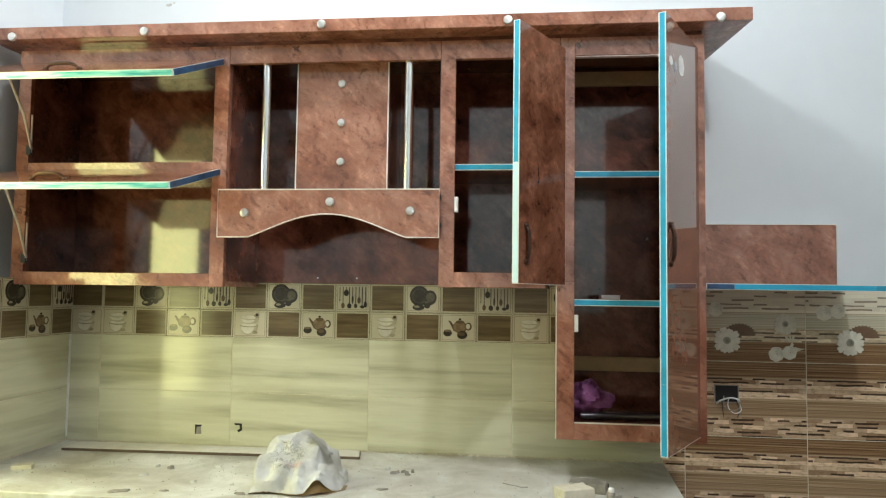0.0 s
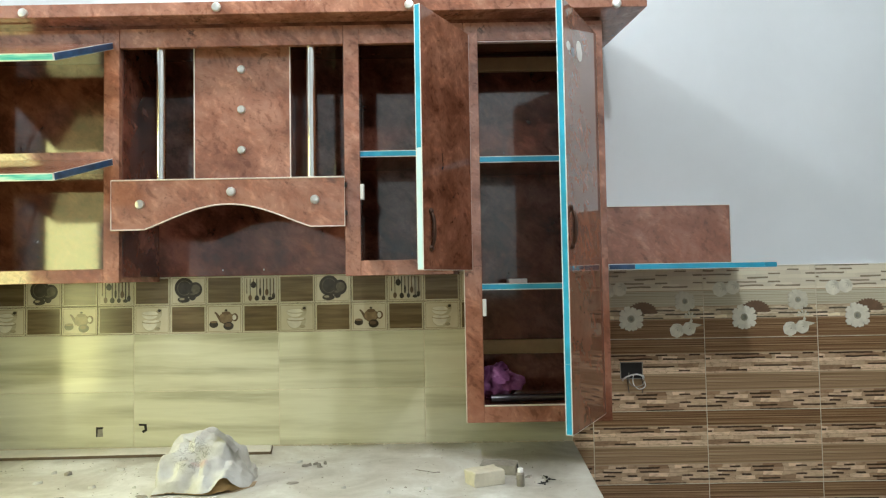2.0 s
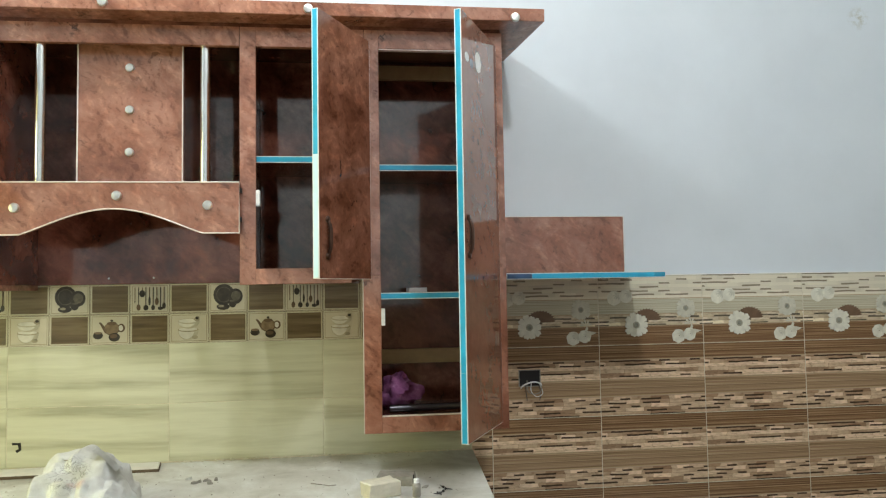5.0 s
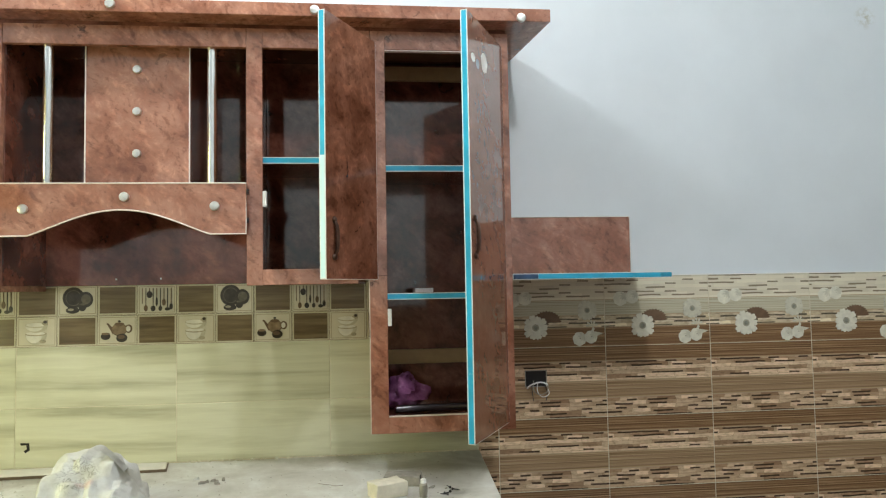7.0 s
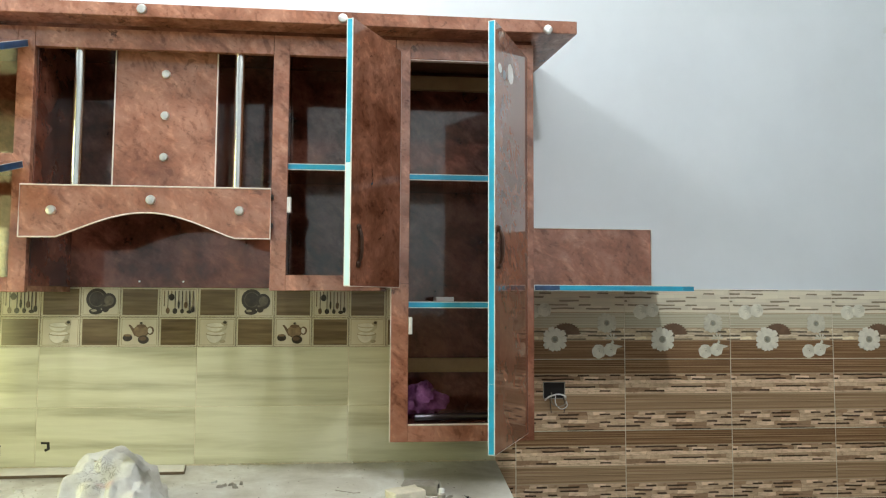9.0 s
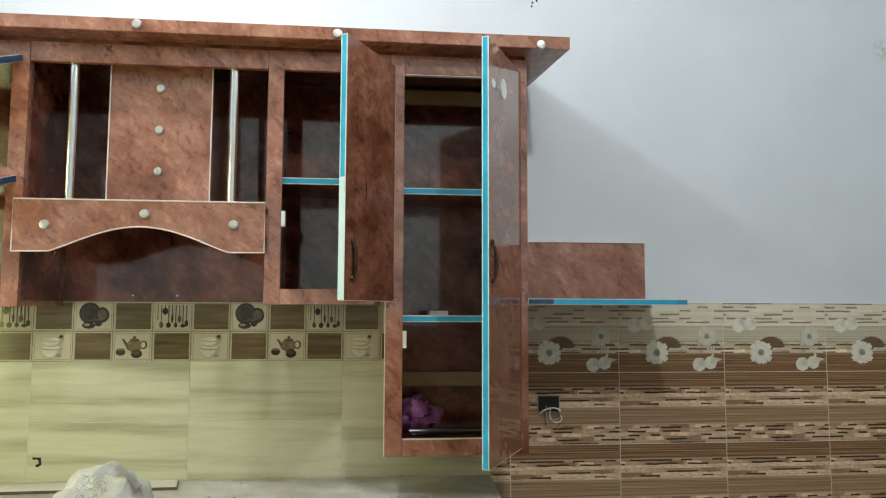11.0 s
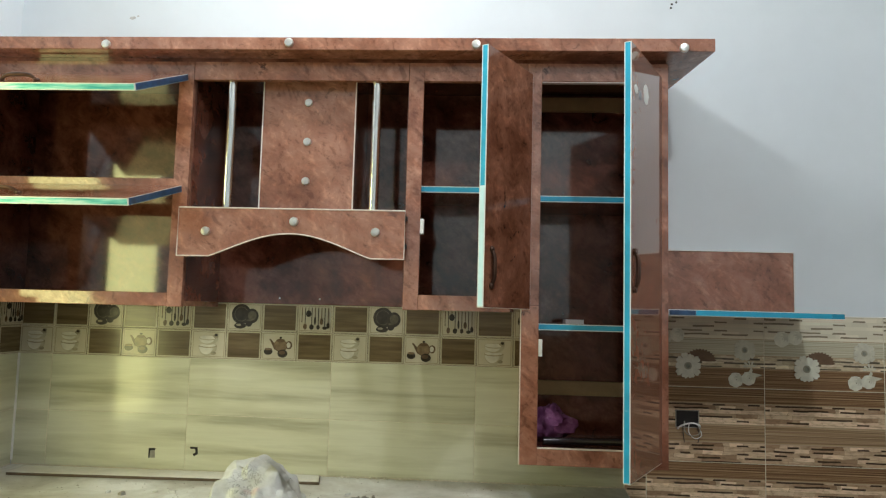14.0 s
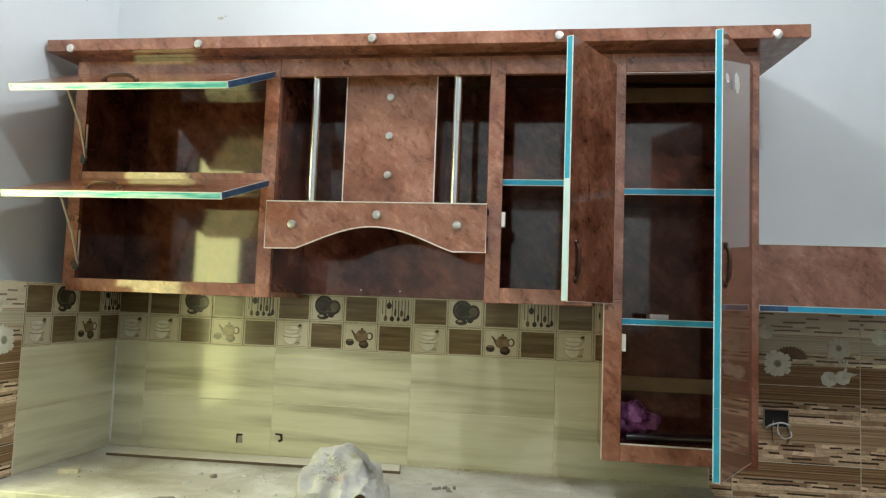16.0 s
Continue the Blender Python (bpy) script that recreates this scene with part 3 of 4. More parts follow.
flap(2.145, -0.620, 2.013, -1.245)
flap(1.800, -0.617, 1.711, -1.275)
for z, top in ((1.874, 2.075), (1.530, 1.752)):
    bm = tube(bmesh.new(), [(-1.522, F - 0.008, z), (-1.522, F - 0.05, z + 0.10), (-1.524, F - 0.12, top)], 0.0045, 8)
    tube(bm, [(-1.524, F - 0.007, z - 0.01), (-1.524, F - 0.009, z + 0.11)], 0.003, 6)
    part("stay_arm", bm, STEEL, flap_cab, "thin metal flap stay", smooth=True)
    part("stay_bracket", slab(-1.538, -1.522, F - 0.014, F - 0.0005, z - 0.018, z + 0.012), BLACK, flap_cab)

# hood bay with chimney panel, chrome pipes and curved valance
hood = thing("hood_surround", -0.545, -0.15, 1.463, "copper-brown hood surround with chrome pipes and curved valance", "hood surround")
HL, HR = X1 + 0.001, -0.217
bar("back_panel", hood, HL, HR, -0.014, 0.004, 1.463, 2.208, mat=INNER, label="glossy laminate back panel coloured dark for inside shade")
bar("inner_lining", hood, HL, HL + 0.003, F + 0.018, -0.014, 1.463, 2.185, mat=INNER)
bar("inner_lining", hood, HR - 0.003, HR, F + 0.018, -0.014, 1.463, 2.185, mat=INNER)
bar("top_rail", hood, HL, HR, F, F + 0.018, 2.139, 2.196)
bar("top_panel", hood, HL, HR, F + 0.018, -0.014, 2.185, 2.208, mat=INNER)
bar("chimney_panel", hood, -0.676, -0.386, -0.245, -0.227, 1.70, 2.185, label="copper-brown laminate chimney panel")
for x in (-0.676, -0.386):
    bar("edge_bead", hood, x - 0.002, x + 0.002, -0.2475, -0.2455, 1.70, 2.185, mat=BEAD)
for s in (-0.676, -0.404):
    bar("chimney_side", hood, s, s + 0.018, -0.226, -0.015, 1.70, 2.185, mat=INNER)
for x in (-0.765, -0.316):
    bm = lathe(bmesh.new(), (x, -0.275, 1.70), (0, 0, 1), [(0.0140, 0), (0.0140, 0.485)], 20)
    part("chrome_pipe", bm, CHROME, hood, "vertical polished chrome pipe", smooth=True)
for z in (2.085, 1.962, 1.839):
    cap(hood, -0.533, -0.245, z, 0.0125)
arc = [(-0.893, 1.597), (-0.893, 1.742), (-0.214, 1.742), (-0.214, 1.599), (-0.312, 1.599)]
for k in range(1, 24):
    u = k / 24
    x = -0.312 + u * (-0.795 + 0.312)
    arc.append((x, 1.599 + 0.069 * math.sin(math.pi * u) ** 1.15))
arc.append((-0.795, 1.598))
bm = prism(bmesh.new(), arc, F - 0.0205, F - 0.0015)
valance = part("valance", bm, LAMINATE, hood, "curved copper-brown laminate valance")
rim = [(x, F - 0.0205, z) for x, z in arc]
part("edge_bead", tube(bmesh.new(), rim + rim[:1], 0.0022, 6), BEAD, valance, "pale edge bead")
for x, z in ((-0.808, 1.671), (-0.543, 1.704), (-0.300, 1.677)):
    cap(valance, x, F - 0.0205, z)

for x in (-0.664, -0.528):
    part("screw_head", lathe(bmesh.new(), (x, -0.0142, 1.482), (0, -1, 0), [(0.0032, 0), (0.003, 0.0012), (0.001, 0.0018)], 10), WHITE_PLASTIC, hood, smooth=True)

for z in (1.720, 1.638):
    part("bracket", slab(-0.2135, -0.2085, F - 0.016, F - 0.001, z - 0.007, z + 0.007), BLACK, hood, "small dark metal bracket")

# narrow cabinet with one open door
mid = thing("wall_cabinet", -0.04, -0.15, 1.453, "narrow copper-brown wall cabinet with open door", "cabinet", "wall cabinets")
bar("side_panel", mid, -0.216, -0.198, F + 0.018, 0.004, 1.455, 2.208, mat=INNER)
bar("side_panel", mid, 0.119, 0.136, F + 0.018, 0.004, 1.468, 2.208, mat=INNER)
bar("back_panel", mid, -0.198, 0.119, -0.008, 0.004, 1.455, 2.208, mat=INNER, label="glossy laminate back panel coloured dark for inside shade")
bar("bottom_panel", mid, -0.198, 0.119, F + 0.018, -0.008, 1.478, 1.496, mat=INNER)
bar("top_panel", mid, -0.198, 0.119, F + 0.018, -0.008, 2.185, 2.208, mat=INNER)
bar("stile", mid, -0.216, -0.171, F, F + 0.018, 1.453, 2.196)
bar("stile", mid, 0.098, 0.138, F, F + 0.018, 1.470, 2.196)
bar("rail", mid, -0.171, 0.098, F, F + 0.018, 2.139, 2.196)
bar("rail", mid, -0.171, 0.098, F, F + 0.018, 1.454, 1.498)


def taped_shelf(parent, x0, x1, z, mat=None):
    s = bar("shelf", parent, x0, x1, F + 0.022, -0.009, z - 0.019, z, mat=INNER)
    part("edge_band", slab(x0, x1, F + 0.0205, F + 0.022, z - 0.019, z, bevel=0), EDGE, s, "white edge band")
    part("protective_tape", slab(x0, x1, F + 0.0198, F + 0.0205, z - 0.0165, z - 0.0025, bevel=0), mat or TAPE, s, "bright blue protective tape")


taped_shelf(mid, -0.198, 0.119, 1.824)
m = turned((0.137, F - 0.003, 1.465), (0.004, -0.546, 1.465))
door = leaf_door(mid, m, 0.277, 0.692, DOOR_FACE, [(0.315, 0.690, TAPE, "bright blue protective tape"), (0.002, 0.3145, TAPE_PALE, "pale mint protective tape")])
pull(door, m @ pose(0.240, 0.019, 0.104, -90, 0, 0) @ pose(0, 0, 0, 0, 0, 90), 0.096, 0.011)
part("catch", slab(-0.171, -0.160, F - 0.004, F + 0.016, 1.677, 1.722), WHITE_PLASTIC, mid, "white plastic magnetic catch")

# tall cabinet with one long open door
tall = thing("tall_cabinet", 0.34, -0.15, 1.023, "tall copper-brown laminate cabinet with long open door", "cabinet")
bar("side_panel", tall, 0.1385, 0.156, F + 0.018, 0.004, 1.023, 2.208)
bar("side_panel", tall, 0.530, 0.548, F + 0.018, 0.004, 1.023, 2.208)
bar("inner_lining", tall, 0.156, 0.159, F + 0.018, -0.008, 1.045, 2.2, mat=INNER)
bar("inner_lining", tall, 0.527, 0.530, F + 0.018, -0.008, 1.045, 2.2, mat=INNER)
bar("back_panel", tall, 0.156, 0.530, -0.008, 0.004, 1.025, 2.208, mat=INNER, label="glossy laminate back panel coloured dark for inside shade")
bar("bottom_panel", tall, 0.159, 0.527, F + 0.018, -0.008, 1.048, 1.066, mat=INNER)
bar("top_panel", tall, 0.159, 0.527, F + 0.018, -0.008, 2.185, 2.208, mat=INNER)
bar("stile", tall, 0.1395, 0.181, F, F + 0.018, 1.476, 2.196)
bar("stile", tall, 0.131, 0.181, F, F + 0.018, 1.023, 1.475)
bar("stile", tall, 0.508, 0.550, F, F + 0.018, 1.023, 2.196)
bar("rail", tall, 0.181, 0.508, F, F + 0.018, 2.141, 2.196)
bar("rail", tall, 0.181, 0.508, F, F + 0.018, 1.023, 1.069)
bar("edge_bead", tall, 0.181, 0.508, F + 0.001, F + 0.018, 1.0695, 1.0715, mat=BEAD)
bar("edge_bead", tall, 0.181, 0.508, F + 0.001, F + 0.018, 2.137, 2.1405, mat=BEAD)
bar("edge_bead", tall, 0.1285, 0.1305, F + 0.001, F + 0.018, 1.023, 1.475, mat=BEAD)
taped_shelf(tall, 0.159, 0.527, 1.801)
taped_shelf(tall, 0.159, 0.527, 1.424)
bar("batten", tall, 0.159, 0.527, -0.028, -0.009, 2.130, 2.176, mat=RAW_WOOD, label="raw pale wood batten")
bar("batten", tall, 0.159, 0.527, -0.028, -0.009, 1.192, 1.238, mat=RAW_WOOD, label="raw pale wood batten")
m = turned((0.512, F - 0.003, 1.046), (0.368, -0.583, 1.046))
door = leaf_door(tall, m, 0.315, 1.106, SMOOTH_FACE, [(0.175, 1.104, TAPE, "bright blue protective tape"), (0.002, 0.1745, TAPE, "bright blue protective tape")])
pull(door, m @ pose(0.288, 0.019, 0.520, -90, 0, 0) @ pose(0, 0, 0, 0, 0, 90), 0.096, 0.011)
for lx, lz, rx, rz, tone in ((0.178, 1.004, 0.027, 0.028, "white"), (0.274, 0.992, 0.017, 0.012, "white"), (0.236, 0.985, 0.014, 0.013, "grey")):
    bm = prism(bmesh.new(), [(lx + (x - lx) * (1 + 0.12 * math.sin(3 * k + lx * 90)), z) for k, (x, z) in enumerate(ellipse(lx, lz, rx, rz, 16))], 0.019, 0.0194)
    bm.transform(m)
    part("sticker", bm, EDGE if tone == "white" else GREY_FILM, door, tone + " torn paper sticker")
part("catch", slab(0.181, 0.192, F - 0.004, F + 0.016, 1.330, 1.379), WHITE_PLASTIC, tall, "white plastic magnetic catch")

# open corner shelf with back board
shelf = thing("corner_shelf", 0.80, -0.15, 1.454, "open corner shelf with blue-taped edge beside tall cabinet", "shelf")
SX = 1.040
part("shelf_board", slab(0.5505, SX, F + 0.0015, 0.004, 1.457, 1.475), LAMINATE, shelf)
part("edge_band", slab(0.5505, SX, F, F + 0.0014, 1.457, 1.475, bevel=0), EDGE, shelf, "white edge band")
for x0, x1, mat, label in ((0.552, 0.627, TAPE_DARK, "dark navy protective tape"), (0.6275, 1.004, TAPE, "bright blue protective tape"), (1.0045, SX - 0.001, TAPE_DEEP, "deep blue protective tape")):
    part("protective_tape", slab(x0, x1, F - 0.0007, F, 1.459, 1.473, bevel=0), mat, shelf, label)
back = part("back_board", slab(0.5505, 1.022, -0.012, 0.004, 1.476, 1.670), LAMINATE, shelf, "copper-brown laminate back board")
bm = box(bmesh.new(), 0.5505, 1.0245, -0.0135, 0.003, 1.6702, 1.6728)
box(bm, 1.0222, 1.0245, -0.0135, 0.003, 1.476, 1.6702)
part("edge_band", bm, EDGE, shelf, "white edge band")
# loose things on the counter and in the cabinets
PAPER, nt_, p_ = material("crumpled_paper")
v_ = coords(nt_, shift=False)
base_ = ramp(nt_, noise_tex(nt_, v_, 14, 5), [(0.3, (0.40, 0.39, 0.34)), (0.5, (0.54, 0.54, 0.50)), (0.65, (0.62, 0.63, 0.60))])


def blot(nt, at, size):
    """A soft round mask about a point of the object, broken up by noise."""
    tc = nt.nodes.new("ShaderNodeTexCoord")
    d = nt.nodes.new("ShaderNodeVectorMath")
    d.operation = "DISTANCE"
    d.inputs[1].default_value = at
    nt.links.new(tc.outputs["Object"], d.inputs[0])
    r = nt.nodes.new("ShaderNodeMapRange")
    r.inputs[1].default_value, r.inputs[2].default_value = size, size * 0.6
    nt.links.new(d.outputs["Value"], r.inputs[0])
    return r.outputs[0]


ink_ = ramp(nt_, noise_tex(nt_, v_, 55, 3, 0.6, 1.2), [(0.50, (1, 1, 1)), (0.55, (0.42, 0.42, 0.40)), (0.60, (0.9, 0.9, 0.9))])
base_ = mix(nt_, blot(nt_, (-0.026, -0.045, 0.098), 0.060), base_, mix(nt_, 1.0, base_, ink_, "MULTIPLY"))
base_ = mix(nt_, blot(nt_, (0.000, -0.065, 0.085), 0.026), base_, mix(nt_, 0.5, base_, (0.55, 0.33, 0.27)))
nt_.links.new(base_, p_.inputs["Base Color"])
p_.inputs["Roughness"].default_value = 0.55
bump(nt_, p_, noise_tex(nt_, v_, 45, 4, 0.6, 1.2), 0.25, 0.004)
KRAFT = plain("brown_kraft_paper", (0.26, 0.16, 0.05), 0.7, vary=0.2)
FOAM = plain("cream_brick_offcut", (0.62, 0.58, 0.46), 0.8, vary=0.12, scale=40, bumpy=0.3)
CEMENT = plain("grey_cement_lump", (0.28, 0.26, 0.22), 0.9, vary=0.25, scale=40, bumpy=0.4)
PURPLE, nt_, p_ = material("purple_plastic_film")
nz = noise_tex(nt_, coords(nt_), 30, 4)
nt_.links.new(ramp(nt_, nz, [(0.3, (0.16, 0.045, 0.13)), (0.6, (0.30, 0.11, 0.25)), (0.8, (0.52, 0.32, 0.46))]), p_.inputs["Base Color"])
p_.inputs["Roughness"].default_value = 0.25


def lumps(bm, centre, radii, seed, rough=0.16, rings=22, sides=36, flat=0.0, gap=None, mi=0, fine=1.0, boxy=0.0):
    """A crumpled closed form: an ellipsoid pushed in and out by folded noise, set flat on its base."""
    rows = []
    c = Vector(centre)
    for i in range(rings + 1):
        th = math.pi * i / rings
        row = []
        for j in range(sides):
            ph = 2 * math.pi * j / sides
            d = Vector((math.sin(th) * math.cos(ph), math.sin(th) * math.sin(ph), math.cos(th)))
            n = noise.noise(d * 1.6 + Vector((seed, 0, 0))) * 1.2 + abs(noise.noise(d * 4.2 + Vector((0, seed, 0)))) * 0.9 * fine + noise.noise(d * 9 + Vector((0, 0, seed))) * 0.3 * fine
            q = 1 + rough * (n - 0.35)
            if boxy:
                q *= (abs(d.x) ** 3 + abs(d.y) ** 3 + abs(d.z) ** 3) ** (-boxy / 3)
            v = Vector((d.x * radii[0] * q, d.y * radii[1] * q, d.z * radii[2] * q))
            v.z = max(v.z, -flat) if flat else v.z
            row.append(bm.verts.new(c + v))
        rows.append(row)
    for i in range(rings):
        for j in range(sides):
            quad = (rows[i][j], rows[i][(j + 1) % sides], rows[i + 1][(j + 1) % sides], rows[i + 1][j])
            mid_p = sum((v.co for v in quad), Vector()) / 4 - c
            if gap and gap(mid_p):
                continue
            bm.faces.new(quad).material_index = mi
    bmesh.ops.remove_doubles(bm, verts=bm.verts, dist=0.0002)
    return bm


# crumpled bag lying on the counter, its mouth open to the front
bag = thing("paper_bag", -0.572, -0.45, CZ, "crumpled white printed paper bag lying on dusty counter", "bag")


def fold_wave(p, seed, count=7):
    """Sharp crossing creases: triangle waves along random directions."""
    rnd = random.Random(seed)
    out = 0.0
    for k in range(count):
        d = Vector((rnd.uniform(-1, 1), rnd.uniform(-1, 1), rnd.uniform(-1, 1))).normalized()
        step = rnd.uniform(0.045, 0.11)
        q = (p.dot(d) + rnd.random()) / step + 0.8 * noise.noise(p * 14 + Vector((k, 0, 0)))
        out += (abs((q % 1.0) - 0.5) * 2 - 0.5) * step * 0.30
    return out / math.sqrt(count)


BAG_X, BAG_Y = -0.570, -0.45
SKIRT = ((-1.0, 0.0), (-1.0, 0.30), (-0.98, 0.62), (-0.88, 0.84), (-0.62, 0.95), (-0.25, 1.0), (0.10, 0.985), (0.38, 0.86), (0.62, 0.66), (0.84, 0.44), (0.97, 0.24), (1.03, 0.0))


def skirt(u):
    """Point of the bag's outline across it, u from 0 to 1."""
    f = u * (len(SKIRT) - 1)
    k = min(int(f), len(SKIRT) - 2)
    return Vector(SKIRT[k]).lerp(Vector(SKIRT[k + 1]), f - k)


def bag_sheet(inset=0.0, rows_=44, cols=64):
    """The bag's upper side: lies flat at its mouth in front, swells to a crown and drops at the back."""
    bm = bmesh.new()
    grid = []
    for j in range(rows_ + 1):
        v = j / rows_
        swell = (0.05 + 0.95 * math.sin(math.pi / 2 * min(1.0, v / 0.62)) ** 0.85) if v < 0.62 else math.sqrt(max(0.0, 1 - ((v - 0.62) / 0.38) ** 2.4))
        wide = 1.02 - 0.04 * math.sin(math.pi * min(1.0, v * 1.1)) if v < 0.7 else 0.99 - 0.5 * ((v - 0.7) / 0.3) ** 2
        line = []
        for i in range(cols + 1):
            u = i / cols
            q = skirt(u)
            x = 0.113 * q.x * wide
            z = 0.134 * q.y * swell
            y = -0.100 + 0.215 * v + (0.075 * max(0.0, q.x) ** 2 - 0.010 * math.sin(3.1 * q.x)) * (1 - v)
            mouth = (0.004 if inset else 0.036) * math.exp(-((x - 0.066) / 0.022) ** 2) * max(0.0, 1 - v / 0.2)
            hem = 0.005 * abs(noise.noise(Vector((x * 60, 3, 0)))) * max(0.0, 1 - v / 0.1)
            p = Vector((x, y, z))
            w = fold_wave(p, 5) + 0.2 * fold_wave(p * 2.1, 9)
            edge = min(1.0, z / 0.03)
            out = Vector((q.x * 0.6, -0.6 if v < 0.5 else 0.2, 0.9)).normalized()
            p += out * w * 0.85 * edge
            p.z = max(p.z + mouth + hem, 0.0012) - inset
            grid_p = bm.verts.new((BAG_X + p.x * (1 - inset * 3), BAG_Y + p.y + inset * 0.5, CZ + max(0.0006, p.z)))
            line.append(grid_p)
        grid.append(line)
    for a, b in zip(grid, grid[1:]):
        for i in range(cols):
            bm.faces.new((a[i], a[i + 1], b[i + 1], b[i]))
    return bm


part("bag_body", bag_sheet(), PAPER, bag, smooth=22)
part("bag_lining", bag_sheet(0.0025), KRAFT, bag, "brown kraft paper lining", smooth=40)
# folded ear at the crown and a flat brown patch on the counter
bm = bmesh.new()
rows = []
for k in range(9):
    u = k / 8
    x, z = BAG_X + 0.022 + 0.060 * u, CZ + 0.146 - 0.040 * u - 0.010 * u * u
    y = BAG_Y + 0.010 + 0.004 * math.sin(5 * u)
    rows.append([bm.verts.new((x + 0.002, y + 0.020, z - 0.016)), bm.verts.new((x, y, z - 0.002 + 0.002 * math.sin(7 * u))), bm.verts.new((x - 0.004, y - 0.024, z - 0.006 + 0.0015 * math.sin(4 * u)))])
for a, b in zip(rows, rows[1:]):
    for i in range(2):
        bm.faces.new((a[i], a[i + 1], b[i + 1], b[i]))
bmesh.ops.solidify(bm, geom=bm.faces[:], thickness=0.0012)
part("folded_ear", bm, PAPER, bag)
bm = plate(bmesh.new(), [(-0.520, -0.535), (-0.478, -0.520), (-0.442, -0.465), (-0.446, -0.425), (-0.480, -0.430), (-0.50, -0.49)], CZ + 0.0004, CZ + 0.0016)
part("torn_flap", bm, plain("brown_patch_colour", (0.34, 0.24, 0.13), 0.7, vary=0.3), bag, "flat brown patch beside the bag")

# beading strip against the wall
bm = plate(bmesh.new(), [(-1.478, -0.150), (-0.485, -0.115), (-0.502, -0.030), (-1.478, -0.050)], CZ + 0.001, CZ + 0.010)
bmesh.ops.bevel(bm, geom=bm.edges[:], offset=0.001, segments=1, affect="EDGES")
strip = thing("wooden_strip", -0.98, -0.09, CZ, "long pale laminated strip lying along tiled wall", "strip")
part("face", bm, plain("pale_strip", (0.66, 0.64, 0.57), 0.4, vary=0.08), strip)
# dark edging along front and end, painting the strip's shadow line
bm = plate(bmesh.new(), [(-1.478, -0.1535), (-0.4835, -0.1185), (-0.484, -0.1155), (-1.478, -0.1505)], CZ + 0.0005, CZ + 0.0085)
plate(bm, [(-0.4835, -0.1175), (-0.5005, -0.030), (-0.4985, -0.030), (-0.4815, -0.1175)], CZ + 0.0005, CZ + 0.0085)
part("core_edge", bm, plain("strip_shadow_line", (0.10, 0.070, 0.045), 0.8, vary=0.3), strip, "dark edging added as the strip's shadow line")


def block(name, x, y, w, d, h, turn, mat, label, category, tilt=0, z=CZ):
    bm = box(bmesh.new(), -w / 2, w / 2, -d / 2, d / 2, 0, h)
    bmesh.ops.subdivide_edges(bm, edges=bm.edges[:], cuts=2, use_grid_fill=True)
    for v in bm.verts:
        k = noise.noise(v.co * 40 + Vector((x * 7, y * 5, 0)))
        v.co += Vector((k, noise.noise(v.co * 33), 0.6 * k if v.co.z > 0.001 else 0)) * min(w, d, h) * 0.12
    bmesh.ops.bevel(bm, geom=[e for e in bm.edges if e.calc_face_angle(0) > 0.8], offset=min(w, d, h) * 0.06, segments=1, affect="EDGES")
    bm.transform(pose(x, y, z, tilt, 0, turn))
    return solid(name, bm, mat, label, category, (x, y, z), smooth=False)


def chip(name, x, y, w, d, h, turn, mat, label, seed):
    """A flat broken flake with an uneven outline, thinner towards one end."""
    rnd = random.Random(seed)
    pts = []
    for k in range(7):
        a = 2 * math.pi * (k + 0.5 * rnd.random()) / 7
        q = 0.65 + 0.4 * rnd.random()
        pts.append((0.5 * w * q * math.cos(a), 0.5 * d * q * math.sin(a)))
    bm = plate(bmesh.new(), pts, 0.0002, h)
    for v in bm.verts:
        if v.co.z > 0.001:
            v.co.x, v.co.y, v.co.z = v.co.x * 0.86, v.co.y * 0.86, h * (0.6 + 0.4 * rnd.random() + 0.3 * v.co.x / w)
    bm.transform(pose(x, y, CZ, 0, 0, turn))
    return solid(name, bm, mat, label, "rubble", (x, y, CZ))


block("brick_offcut", 0.168, -0.475, 0.088, 0.062, 0.038, 25, FOAM, "cream brick offcut on dusty counter", "brick")
block("cement_lump", 0.215, -0.365, 0.100, 0.065, 0.026, -10, CEMENT, "rough grey cement lump on dusty counter", "rubble")
block("brick_chip", -1.437, -0.392, 0.055, 0.034, 0.013, 20, FOAM, "small pale brick chip on dusty counter", "rubble")
chip("slate_chip", 0.205, -0.275, 0.062, 0.045, 0.005, 15, CEMENT, "thin dark stone chip on dusty counter", 1)
for k, (x, y, w, turn) in enumerate(((-0.345, -0.447, 0.045, 8), (-1.03, -0.572, 0.07, 30), (-0.914, -0.552, 0.03, 10), (-0.71, -0.545, 0.05, -20), (0.29, -0.42, 0.03, 40))):
    chip("slate_chip", x, y, w, w * 0.5, 0.004, turn, CEMENT, "thin dark stone chip on dusty counter", 10 + k)
for k, (x, y, w, turn) in enumerate(((-0.885, -0.275, 0.042, -35), (-0.93, -0.285, 0.022, 10), (-0.877, -0.458, 0.026, 15), (-0.372, -0.225, 0.024, 20), (-0.76, -0.47, 0.014, 0), (-1.05, -0.41, 0.03, 25), (-1.06, -0.31, 0.018, 50), (0.02, -0.52, 0.03, 10), (-0.08, -0.55, 0.02, 70), (-0.20, -0.50, 0.016, 0))):
    chip("plaster_flake", x, y, w, w * 0.5, 0.007, turn, PAPER, "white plaster flake on dusty counter", 30 + k)
chip("cement_crumb", -1.011, -0.325, 0.03, 0.022, 0.010, 30, CEMENT, "grey cement crumb on dusty counter", 50)
